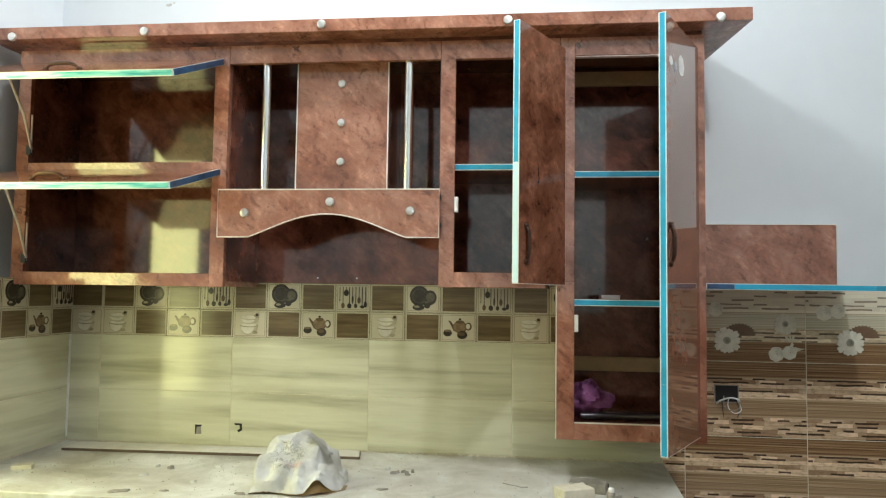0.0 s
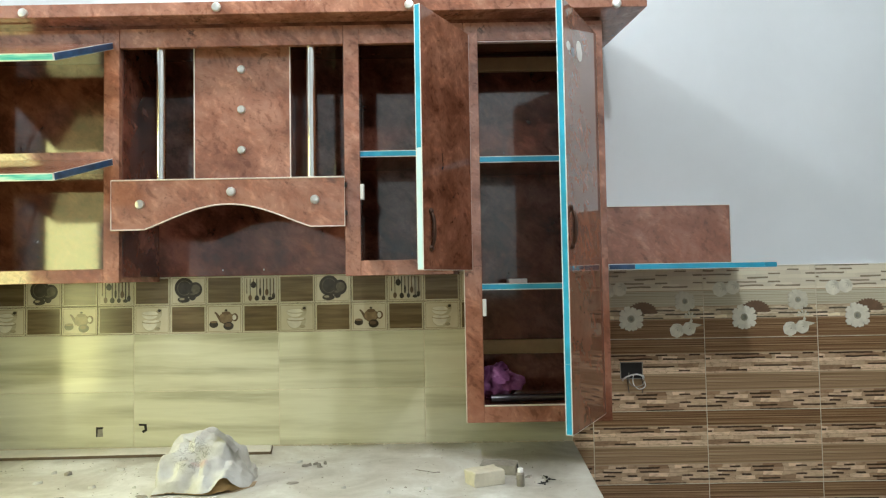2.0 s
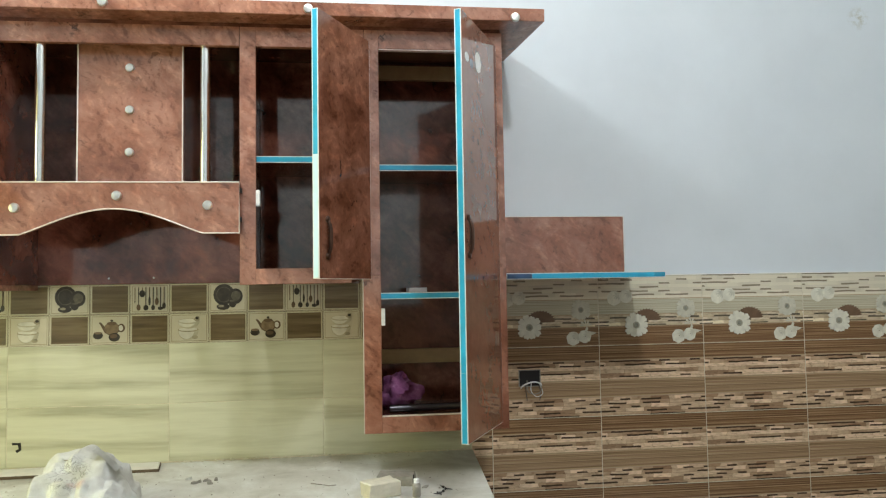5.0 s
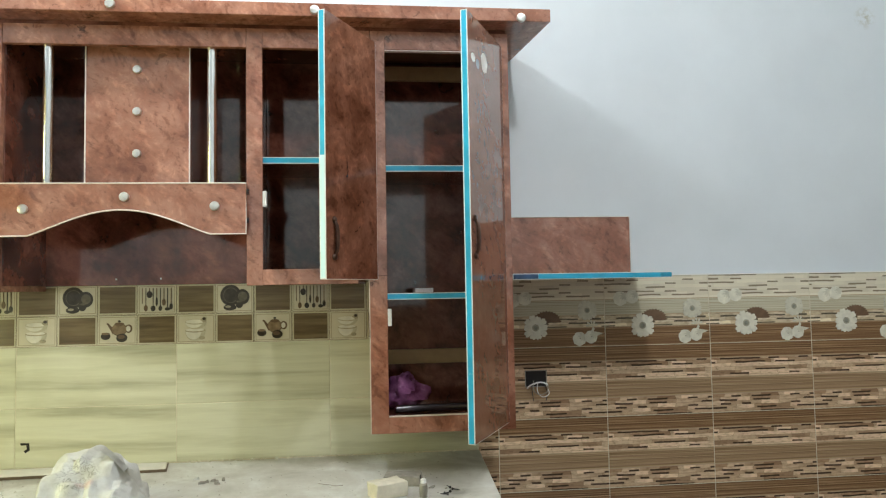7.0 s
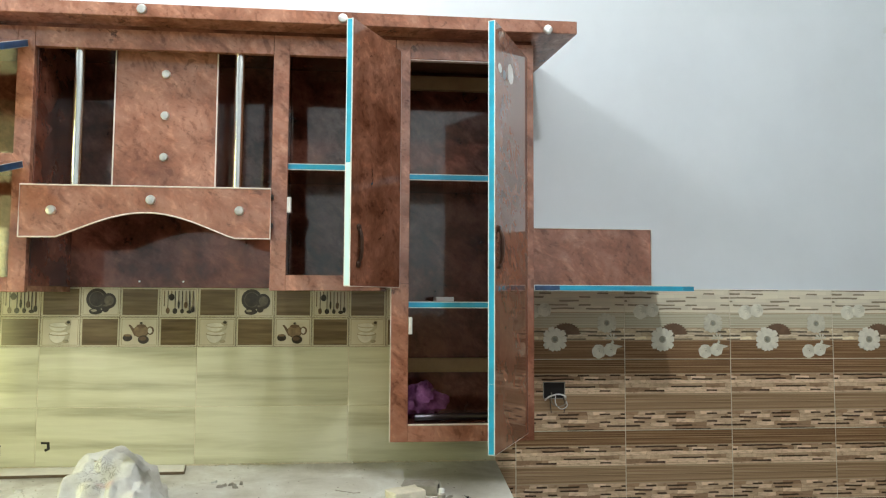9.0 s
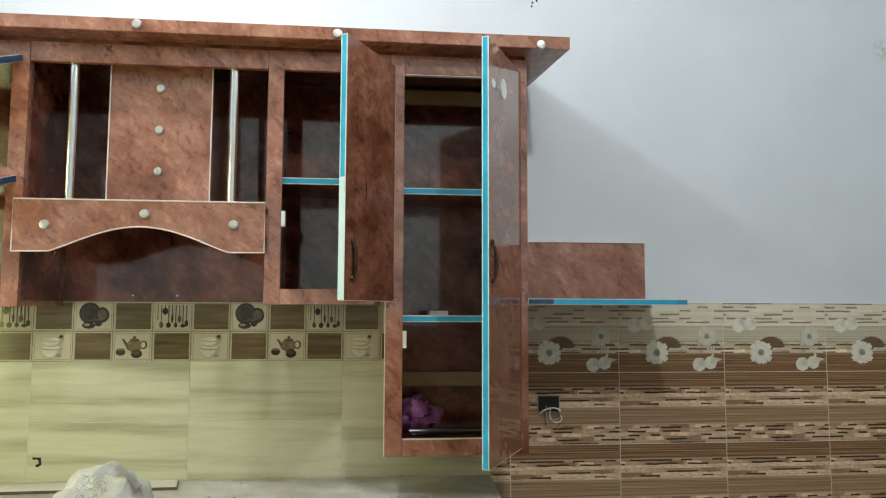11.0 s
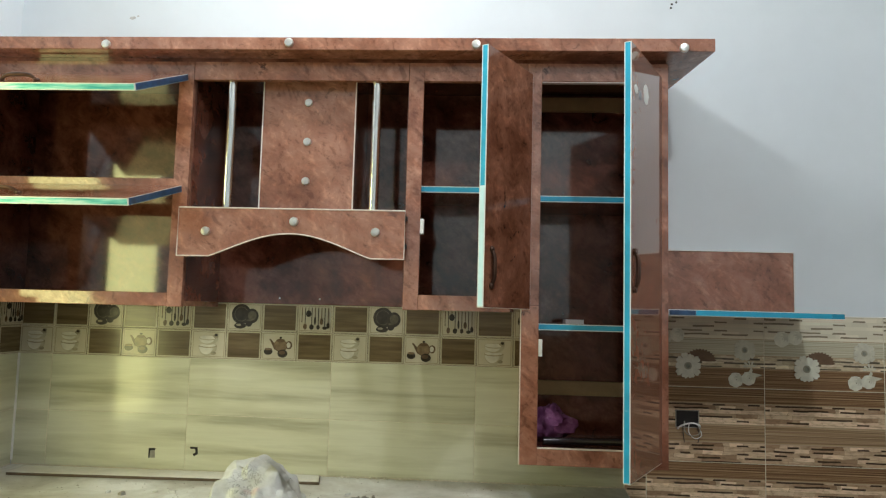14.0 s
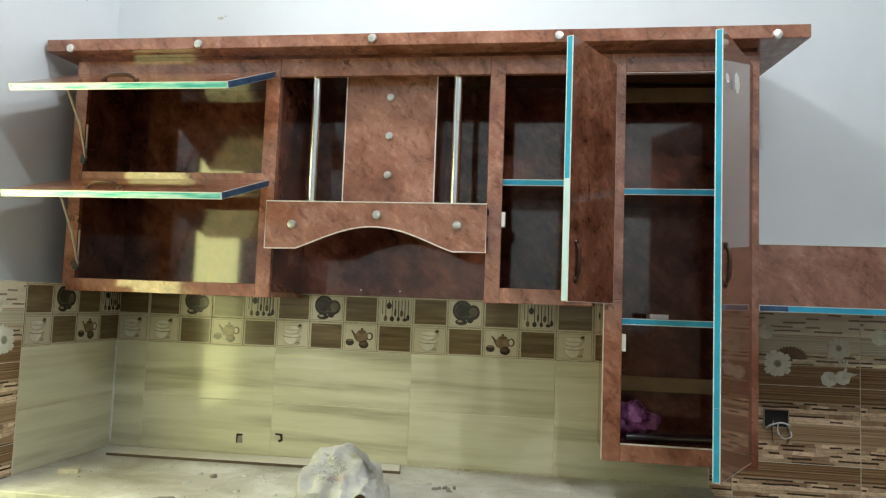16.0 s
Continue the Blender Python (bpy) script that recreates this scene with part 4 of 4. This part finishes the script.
for k, (x, y) in enumerate(((-0.335, -0.262), (-0.318, -0.255), (-0.305, -0.268), (-0.29, -0.25), (-0.30, -0.285), (-0.345, -0.275))):
    chip("cement_crumb", x, y, 0.017 + 0.004 * (k % 3), 0.012, 0.008, 40 * k, CEMENT, "grey cement crumb on dusty counter", 60 + k)

# dust and grit, uncountable
random.seed(4)
bm = bmesh.new()
for k in range(420):
    x, y = random.uniform(-1.5, 0.42), -0.03 - 0.55 * random.random() ** 0.8
    if -0.70 < x < -0.44 and y < -0.30:
        continue
    if y > -0.16 and x < -0.48:
        continue
    s = random.uniform(0.0008, 0.003) * (1.6 if random.random() < 0.08 else 1)
    h = s * 0.7
    a = random.random() * 3
    vs = [bm.verts.new((x + s * math.cos(a + q), y + s * 0.7 * math.sin(a + q), CZ)) for q in (0, 1.7, 3.2, 4.6)]
    top = bm.verts.new((x, y, CZ + h))
    for q in range(4):
        bm.faces.new((vs[q], vs[(q + 1) % 4], top))
solid("grit", bm, plain("mixed_grit", (0.33, 0.31, 0.26), 0.9, vary=0.8, scale=9), "scattered cement grit and dust crumbs on counter", "grit", kind="stuff")
# mortar crumbs in the seam of counter and tiles
bm = bmesh.new()
for k in range(60):
    x = random.uniform(-0.45, 0.47)
    r = random.uniform(0.002, 0.0055)
    lumps(bm, (x, -0.004 - r, CZ + r * 0.4), (r * 1.5, r, r), k * 1.3, 0.3, 4, 6)
solid("mortar_crumbs", bm, FOAM, "pale mortar crumbs along the counter seam", "grit", kind="stuff")

# small marker bottle with a white cap, screws
bottle = thing("glue_bottle", 0.260, -0.505, CZ, "small dark glue bottle with white cap on counter", "bottle")
part("bottle_body", lathe(bmesh.new(), (0.260, -0.505, CZ), (0, 0, 1), [(0.0095, 0), (0.0105, 0.002), (0.0105, 0.032), (0.007, 0.036)], 16), CEMENT, bottle, smooth=True)
part("bottle_cap", lathe(bmesh.new(), (0.260, -0.505, CZ + 0.036), (0, 0, 1), [(0.0075, 0), (0.0075, 0.009), (0.005, 0.011)], 14), WHITE_PLASTIC, bottle, "white cap", smooth=True)
part("nozzle", lathe(bmesh.new(), (0.253, -0.500, CZ + 0.046), (0, 0, 1), [(0.0018, 0), (0.0014, 0.010)], 8), BLACK, bottle, smooth=True)
for x, y, a in ((0.315, -0.49, 20), (0.332, -0.478, 75), (0.340, -0.455, -30), (0.325, -0.502, 160), (0.337, -0.44, 110)):
    bm = lathe(bmesh.new(), (0, 0, 0.003), (1, 0, 0), [(0.0038, 0), (0.0036, 0.002), (0.0016, 0.0035), (0.0014, 0.018), (0.0003, 0.022)], 8)
    bm.transform(pose(x, y, CZ + 0.0008, 0, 0, a))
    solid("wood_screw", bm, BLACK, "black wood screw lying on counter", "screw", (x, y, CZ), smooth=True, group="screws on the counter")
for pts in (((-0.02, -0.33), (0.0, -0.345), (0.012, -0.35)), ((0.015, -0.352), (0.03, -0.365), (0.05, -0.362))):
    bm = tube(bmesh.new(), [(x, y, CZ + 0.0015) for x, y in pts], 0.0014, 6)
    solid("wood_splinter", bm, CEMENT, "thin dark wood splinter on counter", "splinter", (pts[0][0], pts[0][1], CZ))

# in the tall cabinet
bm = lumps(bmesh.new(), (0.238, -0.125, 1.113), (0.066, 0.075, 0.056), 8.3, 0.34, 24, 36, 0.0465)
solid("plastic_bag", bm, PURPLE, "crumpled purple plastic bag in tall cabinet", "bag", (0.238, -0.125, 1.066), smooth=60)
bm = tube(bmesh.new(), [(0.205, -0.215, 1.078), (0.50, -0.19, 1.078)], 0.0115, 12)
solid("black_tube", bm, plain("glossy_black_tube", (0.03, 0.025, 0.03), 0.15, 0.3), "glossy black tube lying in tall cabinet", "tube", (0.35, -0.20, 1.066), smooth=True)
bm = box(bmesh.new(), -0.028, 0.028, -0.018, 0.018, 0, 0.013, bevel=0.001)
bm.transform(pose(0.292, -0.20, 1.4245, 0, 0, 8))
solid("small_box", bm, WHITE_PLASTIC, "small white cardboard box on cabinet shelf", "box", (0.292, -0.20, 1.424))

# open socket box with loose wires, two cable holes
# holes are uncut: flat near-black plates paint the shade inside them
DARK_HOLE = plain("hole_shade", (0.012, 0.01, 0.009), 0.8)
socket = thing("socket_box", 0.684, -0.01, 1.10, "open dark wall socket box with loose wires", "socket box")
bm = bmesh.new()
box(bm, 0.649, 0.719, -0.0012, 0.004, 1.102, 1.153)
part("recess", bm, DARK_HOLE, socket)
for x0, x1, z0, z1 in ((0.649, 0.719, 1.153, 1.1555), (0.649, 0.719, 1.0995, 1.102), (0.6465, 0.649, 1.0995, 1.1555), (0.719, 0.7215, 1.0995, 1.1555)):
    part("box_rim", slab(x0, x1, -0.004, 0.004, z0, z1, bevel=0), CEMENT, socket)


def wire(pts, mat, r=0.0016):
    out = []
    for k in range(len(pts) - 1):
        for u in (0, 0.25, 0.5, 0.75):
            q0, q1, q2, q3 = (Vector(pts[max(0, min(len(pts) - 1, k + i))]) for i in (-1, 0, 1, 2))
            out.append(0.5 * (2 * q1 + (q2 - q0) * u + (2 * q0 - 5 * q1 + 4 * q2 - q3) * u * u + (3 * q1 - q0 - 3 * q2 + q3) * u ** 3))
    out.append(Vector(pts[-1]))
    part("wire", tube(bmesh.new(), out, r, 6), mat, socket, smooth=True)


wire([(0.653, -0.003, 1.095), (0.662, -0.018, 1.108), (0.690, -0.028, 1.118), (0.715, -0.022, 1.112), (0.722, -0.010, 1.104)], WHITE_PLASTIC, 0.0026)
wire([(0.675, -0.003, 1.12), (0.672, -0.02, 1.09), (0.690, -0.03, 1.078), (0.715, -0.026, 1.085), (0.722, -0.012, 1.10)], CEMENT)
wire([(0.690, -0.003, 1.115), (0.684, -0.02, 1.088), (0.700, -0.03, 1.07), (0.724, -0.02, 1.08), (0.716, -0.006, 1.11)], WHITE_PLASTIC, 0.0014)
wire([(0.668, -0.003, 1.11), (0.668, -0.016, 1.08), (0.671, -0.016, 1.055)], BLACK, 0.0012)
wire([(0.712, -0.003, 1.11), (0.718, -0.016, 1.08), (0.714, -0.014, 1.055)], BLACK, 0.0012)
for x, z, open_ in ((-1.0785, 0.954, False), (-0.9355, 0.9645, True)):
    hole = thing("cable_hole", x, 0, z - 0.015, "small chiselled cable hole in cream tile", "cable hole")
    out = ellipse(x, z, 0.0125, 0.0165, 9)
    if open_:
        part("chipped_hole", prism(bmesh.new(), [(x - 0.014, z + 0.015), (x + 0.012, z + 0.014), (x + 0.014, z - 0.008), (x + 0.002, z - 0.016), (x - 0.004, z - 0.009), (x + 0.006, z - 0.004), (x + 0.004, z + 0.008), (x - 0.012, z + 0.008)], -0.0012, 0.004), DARK_HOLE, hole)
    else:
        part("chipped_hole", prism(bmesh.new(), [(x - 0.012, z - 0.016), (x - 0.012, z + 0.016), (x + 0.012, z + 0.016), (x + 0.009, z + 0.010), (x - 0.006, z + 0.009), (x - 0.008, z - 0.016)], -0.0012, 0.004), DARK_HOLE, hole)
        part("filler", prism(bmesh.new(), [(x - 0.008, z - 0.016), (x - 0.006, z + 0.009), (x + 0.009, z + 0.010), (x + 0.011, z - 0.015)], -0.001, 0.004), CEMENT, hole)

# wall marks: two drilled holes and a faded smudge
for x, z in ((0.640, 2.515), (0.655, 2.522), (0.637, 2.502)):
    ob = part("drill_hole", lathe(bmesh.new(), (x, 0.007, z), (0, -1, 0), [(0.004, 0), (0.004, 0.0014)], 10), DARK_HOLE, wall_north)

CHIPPED = plain("chipped_paint", (0.50, 0.50, 0.48), 0.8, vary=0.25, scale=60)
RUSTY = plain("rusty_stain", (0.46, 0.33, 0.33), 0.8, vary=0.3, scale=60)
def chipped(x, z, w, h):
    """A ragged little patch of chipped paint as an outline."""
    return [(x + (px - x) * (1 + 0.3 * noise.noise(Vector((k * 1.3, x, 0)))), z + (pz - z) * (1 + 0.4 * noise.noise(Vector((x, k * 1.7, 2))))) for k, (px, pz) in enumerate(ellipse(x, z, w / 2, h / 2, 11))]


for x, z, w, h in ((-1.247, 2.463, 0.024, 0.012), (-1.228, 2.470, 0.010, 0.006)):
    part("paint_chip", prism(bmesh.new(), chipped(x, z, w, h), 0.0052, 0.0065), CHIPPED, wall_north)
for y, z, w, h in ((-0.205, 2.476, 0.050, 0.016), (-0.185, 2.466, 0.022, 0.012)):
    bm = prism(bmesh.new(), chipped(y, z, w, h), 0.0, 0.0013)
    bm.transform(pose(-1.6545, 0, 0, 0, 0, 90))
    part("paint_chip", bm, RUSTY, wall_west)
# white sealant along the top of the tiles
bm = bmesh.new()
for k in range(46):
    q = 0.0022 + 0.0012 * noise.noise(Vector((k * 0.6, 7, 1)))
    box(bm, 1.042 + 0.04 * k, 1.082 + 0.04 * k, -0.0005 - q * 0.4, 0.006, 1.4668, 1.4668 + 1.4 * q)
solid("tile_sealant", bm, EDGE, "white sealant line along the top of wall tiles", "trim", kind="structure")

# pale grout bead in the corner of the splashback
bm = bmesh.new()
for k in range(17):
    z = 0.915 + 0.0210 * k
    q = 0.0038 + 0.0016 * noise.noise(Vector((k * 0.7, 3, 1)))
    box(bm, TX, TX + q + 0.0015, -q - 0.0015, 0.0, z, z + 0.0210)
solid("corner_bead", bm, EDGE, "pale grout bead in the tiled corner", "trim", kind="structure")
# wall tiles on a bed of grout
ob = solid("grout", slab(TX, EAST, 0.0012, 0.0058, 0.04, 1.4665, bevel=0), GROUT, "cream tile grout", "grout", kind="structure")
ob = solid("grout", slab(TX - 0.0058, TX - 0.0012, -0.678, 0.0, 0.04, 1.4665, bevel=0), GROUT, "cream tile grout", "grout", kind="structure")


def tile_mesh(name, w, h, mat, gap, c=0.0014, d=0.0062):
    """A tile round its centre; the front face looks along -y and lies at y 0, its back at y d."""
    bm = bmesh.new()
    w, h = w / 2 - gap / 2, h / 2 - gap / 2
    rings = []
    for k, y in ((c, 0.0), (0, c), (0, d)):
        rings.append([bm.verts.new((x, y, z)) for x, z in ((-w + k, -h + k), (w - k, -h + k), (w - k, h - k), (-w + k, h - k))])
    bm.faces.new(rings[0])
    for a, b in zip(rings, rings[1:]):
        for i in range(4):
            bm.faces.new((a[i], b[i], b[(i + 1) % 4], a[(i + 1) % 4]))
    return finish(bm, name, mat)


MESHES = {}


def lay(name, w, h, mat, x, z, west=False):
    """Lays one tile with its centre at x (along the wall) and z. On the west wall x is the distance from the corner."""
    key = (name, round(w, 4), round(h, 4), mat.name)
    if key not in MESHES:
        MESHES[key] = tile_mesh(name, w, h, mat, 0.0008 if name == "border_tile" else 0.0018 if mat.name.startswith("printed") else 0.0012)
    ob = new(name, MESHES[key])
    ob.matrix_world = pose(TX, -x, z, 0, 0, 90) if west else pose(x, 0, z)
    ob.parent = wall_west if west else wall_north
    BASES[ob] = Vector((0, 0, 0))
    return ob


def motif(name, mats, shapes, tile, cx=0.0, cz=0.0):
    """Flat glazed shapes on a tile: (outline, material index), each a hair above the last."""
    key = (name, cx, cz)
    grow = 1.14 if name in MOTIFS else 1.0
    if key not in MESHES:
        bm = bmesh.new()
        for k, (outline, mi) in enumerate(shapes):
            prism(bm, [(x * grow + cx, z * grow + cz) for x, z in outline], -0.0004 - 0.00018 * k, 0.0002, mi)
        MESHES[key] = finish(bm, name, mats)
    ob = new(name, MESHES[key])
    ob.parent = tile
    return ob


SHADE_PRINT = plain("soft_brown_print", (0.33, 0.29, 0.20), 0.15, vary=0.3, scale=50)
RING_PRINT = plain("grey_ring_print", (0.115, 0.100, 0.070), 0.15, vary=0.4, scale=60)
TAN_PRINT = plain("tan_glaze_print", (0.22, 0.155, 0.09), 0.15, vary=0.35, scale=60)
SOFT_PRINT = plain("soft_cream_print", (0.46, 0.42, 0.31), 0.15, vary=0.15, scale=50)
PRINTS = [DARK_PRINT, MID_PRINT, PALE_PRINT, SHADE_PRINT, RING_PRINT, TAN_PRINT, SOFT_PRINT]
PLATES = [(ellipse(-0.011, 0.008, 0.029, 0.030), 0), (ellipse(-0.011, 0.008, 0.021, 0.022), 4), (ellipse(-0.011, 0.008, 0.019, 0.020), 0),
          (ellipse(0.021, 0.003, 0.020, 0.022), 0), (ellipse(0.022, 0.004, 0.013, 0.014), 4), (ellipse(-0.013, -0.026, 0.018, 0.009), 0), (ellipse(-0.018, -0.024, 0.008, 0.0035), 3),
          (ellipse(0.013, -0.018, 0.010, 0.011), 0), (ellipse(0.013, -0.010, 0.008, 0.003), 4)]
CUTLERY = []
for k, (drop, rx, rz) in enumerate(((-0.008, 0.0014, 0.004), (-0.024, 0.0055, 0.009), (0.014, 0.0080, 0.010), (-0.025, 0.0068, 0.008), (-0.006, 0.0030, 0.013), (-0.025, 0.0050, 0.007), (-0.008, 0.0050, 0.010), (-0.027, 0.0072, 0.005), (-0.020, 0.0045, 0.009))):
    x = -0.040 + k * 0.0098
    CUTLERY.append(([(x - 0.0010, drop), (x + 0.0010, drop), (x + 0.0012, 0.032), (x - 0.0012, 0.032)], 0 if k % 2 else 1))
    CUTLERY.append((ellipse(x, drop, rx, rz, 10), 1 if k in (1, 6) else 0))
TEAPOT = [(ellipse(0.005, 0.002, 0.021, 0.018), 1), ([(-0.010, 0.004), (-0.024, 0.020), (-0.028, 0.021), (-0.029, 0.017), (-0.026, 0.015), (-0.012, -0.012)], 1),
          (ellipse(0.030, 0.004, 0.010, 0.012, 14), 1), (ellipse(0.029, 0.004, 0.006, 0.008, 14), 2), (ellipse(0.005, 0.003, 0.019, 0.016), 5), (ellipse(0.005, 0.017, 0.013, 0.005, 12), 1), (ellipse(0.005, 0.025, 0.004, 0.003, 10), 0),
          (ellipse(0.012, -0.021, 0.015, 0.012, 14), 0), (ellipse(0.010, -0.018, 0.010, 0.006, 12), 1), (ellipse(-0.031, -0.016, 0.013, 0.010, 12), 0), (ellipse(-0.031, -0.009, 0.011, 0.0035, 12), 5)]
BOWL = [(ellipse(-0.002, -0.006, 0.028, 0.029, 18, 180, 360), 6), (ellipse(-0.007, -0.008, 0.021, 0.022, 18, 180, 360), 2), (ellipse(-0.002, -0.005, 0.028, 0.006), 3), (ellipse(-0.003, -0.0035, 0.025, 0.0045), 2),
        (ellipse(-0.001, 0.018, 0.029, 0.020, 18, 180, 360), 6), (ellipse(-0.006, 0.017, 0.023, 0.015, 18, 180, 360), 2), (ellipse(-0.001, 0.019, 0.029, 0.008), 6), (ellipse(-0.002, 0.020, 0.026, 0.0055), 2),
        (ellipse(0.016, -0.026, 0.008, 0.005, 10), 3), ([(0.012, 0.024), (0.020, 0.033), (0.028, 0.032), (0.028, 0.020), (0.020, 0.017)], 3), (ellipse(0.022, 0.027, 0.005, 0.004, 8), 0)]
MOTIFS = {"plates_print": PLATES, "cutlery_print": CUTLERY, "teapot_print": TEAPOT, "bowl_print": BOWL}
SQ = 0.1207
Z_ROW = (0.902, 1.084, 1.273, 1.3685, 1.464)


def squares(x0, count, west, top_kinds, low_kinds):
    for k in range(count):
        for row, kinds in ((0, low_kinds), (1, top_kinds)):
            kind = kinds[k % len(kinds)]
            z0, z1 = Z_ROW[2 + row], Z_ROW[3 + row]
            x = x0 + SQ * (k + 0.5)
            tile = lay("border_tile", SQ, z1 - z0, PALE_SQ if kind else DARK_SQ, x, (z0 + z1) / 2, west=west)
            if kind:
                motif(kind, PRINTS, MOTIFS[kind], tile)


# cream splashback with a chequered border; columns run from the corner to the tall cabinet
J0 = -1.4484
squares(J0, 16, False, ["", "plates_print", "", "cutlery_print"], ["bowl_print", "", "teapot_print", ""])
lay("border_tile", 0.117, 0.0945, DARK_SQ, TX + 0.0595, 1.4165)
motif("bowl_print", PRINTS, BOWL, lay("border_tile", 0.117, 0.0945, PALE_SQ, TX + 0.0595, 1.321))
for z0, z1 in ((Z_ROW[0], Z_ROW[1]), (Z_ROW[1], Z_ROW[2])):
    lay("splash_tile", 0.117, z1 - z0, CREAM, TX + 0.0595, (z0 + z1) / 2)
    for k in range(4):
        lay("splash_tile", 4 * SQ, z1 - z0, CREAM, J0 + 4 * SQ * (k + 0.5), (z0 + z1) / 2)
    lay("splash_tile", 0.467, z1 - z0, CREAM, 0.2335, (z0 + z1) / 2, west=True)
squares(-0.013, 4, True, ["cutlery_print", "", "plates_print", ""], ["", "teapot_print", "", "bowl_print"])


def petal(a, r, reach, width):
    ex, ez = math.cos(a), math.sin(a)
    return [(ex * (0.12 + 0.88 * t * reach) * r - ez * q * width * r, ez * (0.12 + 0.88 * t * reach) * r + ex * q * width * r) for t, q in
            ((0, -0.25), (0.5, -0.75), (0.82, -1), (0.97, -0.6), (0.93, 0), (1, 0.5), (0.84, 1), (0.5, 0.8), (0, 0.25))]


def daisy(r, petals=10, tone=0):
    """A ring of notched petals over a dimmer, shorter ring."""
    out = [(petal(2 * math.pi * (k + 0.5) / petals, r, 0.82, 0.20), 4) for k in range(petals)]
    out += [(petal(2 * math.pi * k / petals, r, 0.94 + 0.08 * math.sin(2.3 * k), 0.235), tone) for k in range(petals)]
    return out + [(ellipse(0, 0, r * 0.27, r * 0.27, 12), 4), (ellipse(0, 0, r * 0.17, r * 0.17, 12), 1)]


def rose(r):
    """Two ruffled blooms side by side, each of a few overlapping rounds."""
    out = []
    for cx, cz, q in ((-0.55, -0.05, 0.62), (0.50, 0.10, 0.58)):
        for k, (dx, dz, f, tone) in enumerate(((0, 0, 1, 0), (0.30, 0.22, 0.62, 2), (-0.28, 0.20, 0.60, 0), (0.05, -0.34, 0.60, 0), (0.10, 0.10, 0.40, 2), (-0.05, -0.02, 0.34, 0), (0.10, 0.06, 0.10, 4))):
            out.append(([((cx + dx * q) * r + q * f * r * (1 + 0.05 * math.sin(7 * a + k)) * math.cos(a), (cz + dz * q) * r + q * f * r * (1 + 0.05 * math.sin(7 * a + k)) * math.sin(a)) for a in (2 * math.pi * i / 18 for i in range(18))], tone))
    return out


def gear(r):
    pts = []
    for k in range(31):
        a = math.pi * (k / 30 * 1.05 - 0.02)
        q = r * (1.0 if k % 2 else 0.87)
        pts.append((q * math.cos(a), q * 0.75 * math.sin(a)))
    return [(pts, 3)]


LEAVES = [([(0.01 + 0.004 * math.cos(a) + 0.016 * math.cos(b) * u, 0.030 + 0.004 * math.sin(a) + 0.016 * math.sin(b) * u) for u, a in ((0, 0), (1, b + 1.2), (1.15, b), (1, b - 1.2))], 2) for b in (0.3, 1.0, 1.7, 2.4, 3.0)] + [([(0, 0), (0.022, 0.012), (0.05, 0.006), (0.026, -0.004)], 2), ([(0, 0), (0.012, 0.024), (0.014, 0.03), (0.02, 0.02), (0.008, 0.004)], 2)]
PETAL_DIM = plain("dim_petal_print", (0.60, 0.58, 0.47), 0.2, vary=0.15, scale=60)
PETAL_SHADE = plain("shaded_petal_print", (0.36, 0.34, 0.26), 0.2, vary=0.2, scale=60)
PETAL_FAINT = plain("faint_petal_print", (0.74, 0.72, 0.60), 0.2, vary=0.12, scale=60)
FLOWERS = [PETAL, HEART, PETAL_DIM, SPIKY, PETAL_SHADE, PETAL_FAINT]


BLOOMS = (("leaf_print", gear(0.052), 0.172, 1.315), ("flower_print", daisy(0.037, 10, 2), 0.312, 1.352),
          ("flower_print", [(o, 5 if i == 0 else 2) for o, i in rose(0.040)], 0.078, 1.392), ("sprig_print", LEAVES, 0.318, 1.268),
          ("flower_print", rose(0.038), 0.305, 1.258), ("flower_print", daisy(0.045), 0.132, 1.297))


def strip_column(x, west=False, w=TILE_W, flowers=True):
    for k in range(6):
        zc = 1.468 - TILE_H * (k + 0.5)
        tile = lay("wall_tile", w, TILE_H, FLOWER_TILE if k == 0 else STRIP, x, zc, west=west)
        if k == 0 and flowers:
            def at(px, pz):
                return px - w / 2, pz - zc
            for name, shapes, px, pz in BLOOMS:
                if px + 0.05 < w:
                    motif(name, FLOWERS, shapes, tile, *at(px, pz))


for k in range(7):
    x = 0.555 + TILE_W * k
    strip_column(x + TILE_W / 2, w=TILE_W)
for k in range(5):
    lay("wall_tile", 0.070, TILE_H, STRIP, 0.5195, 1.468 - TILE_H * (k + 1.5))
strip_column(0.471 + 0.104, west=True, w=0.208, flowers=True)
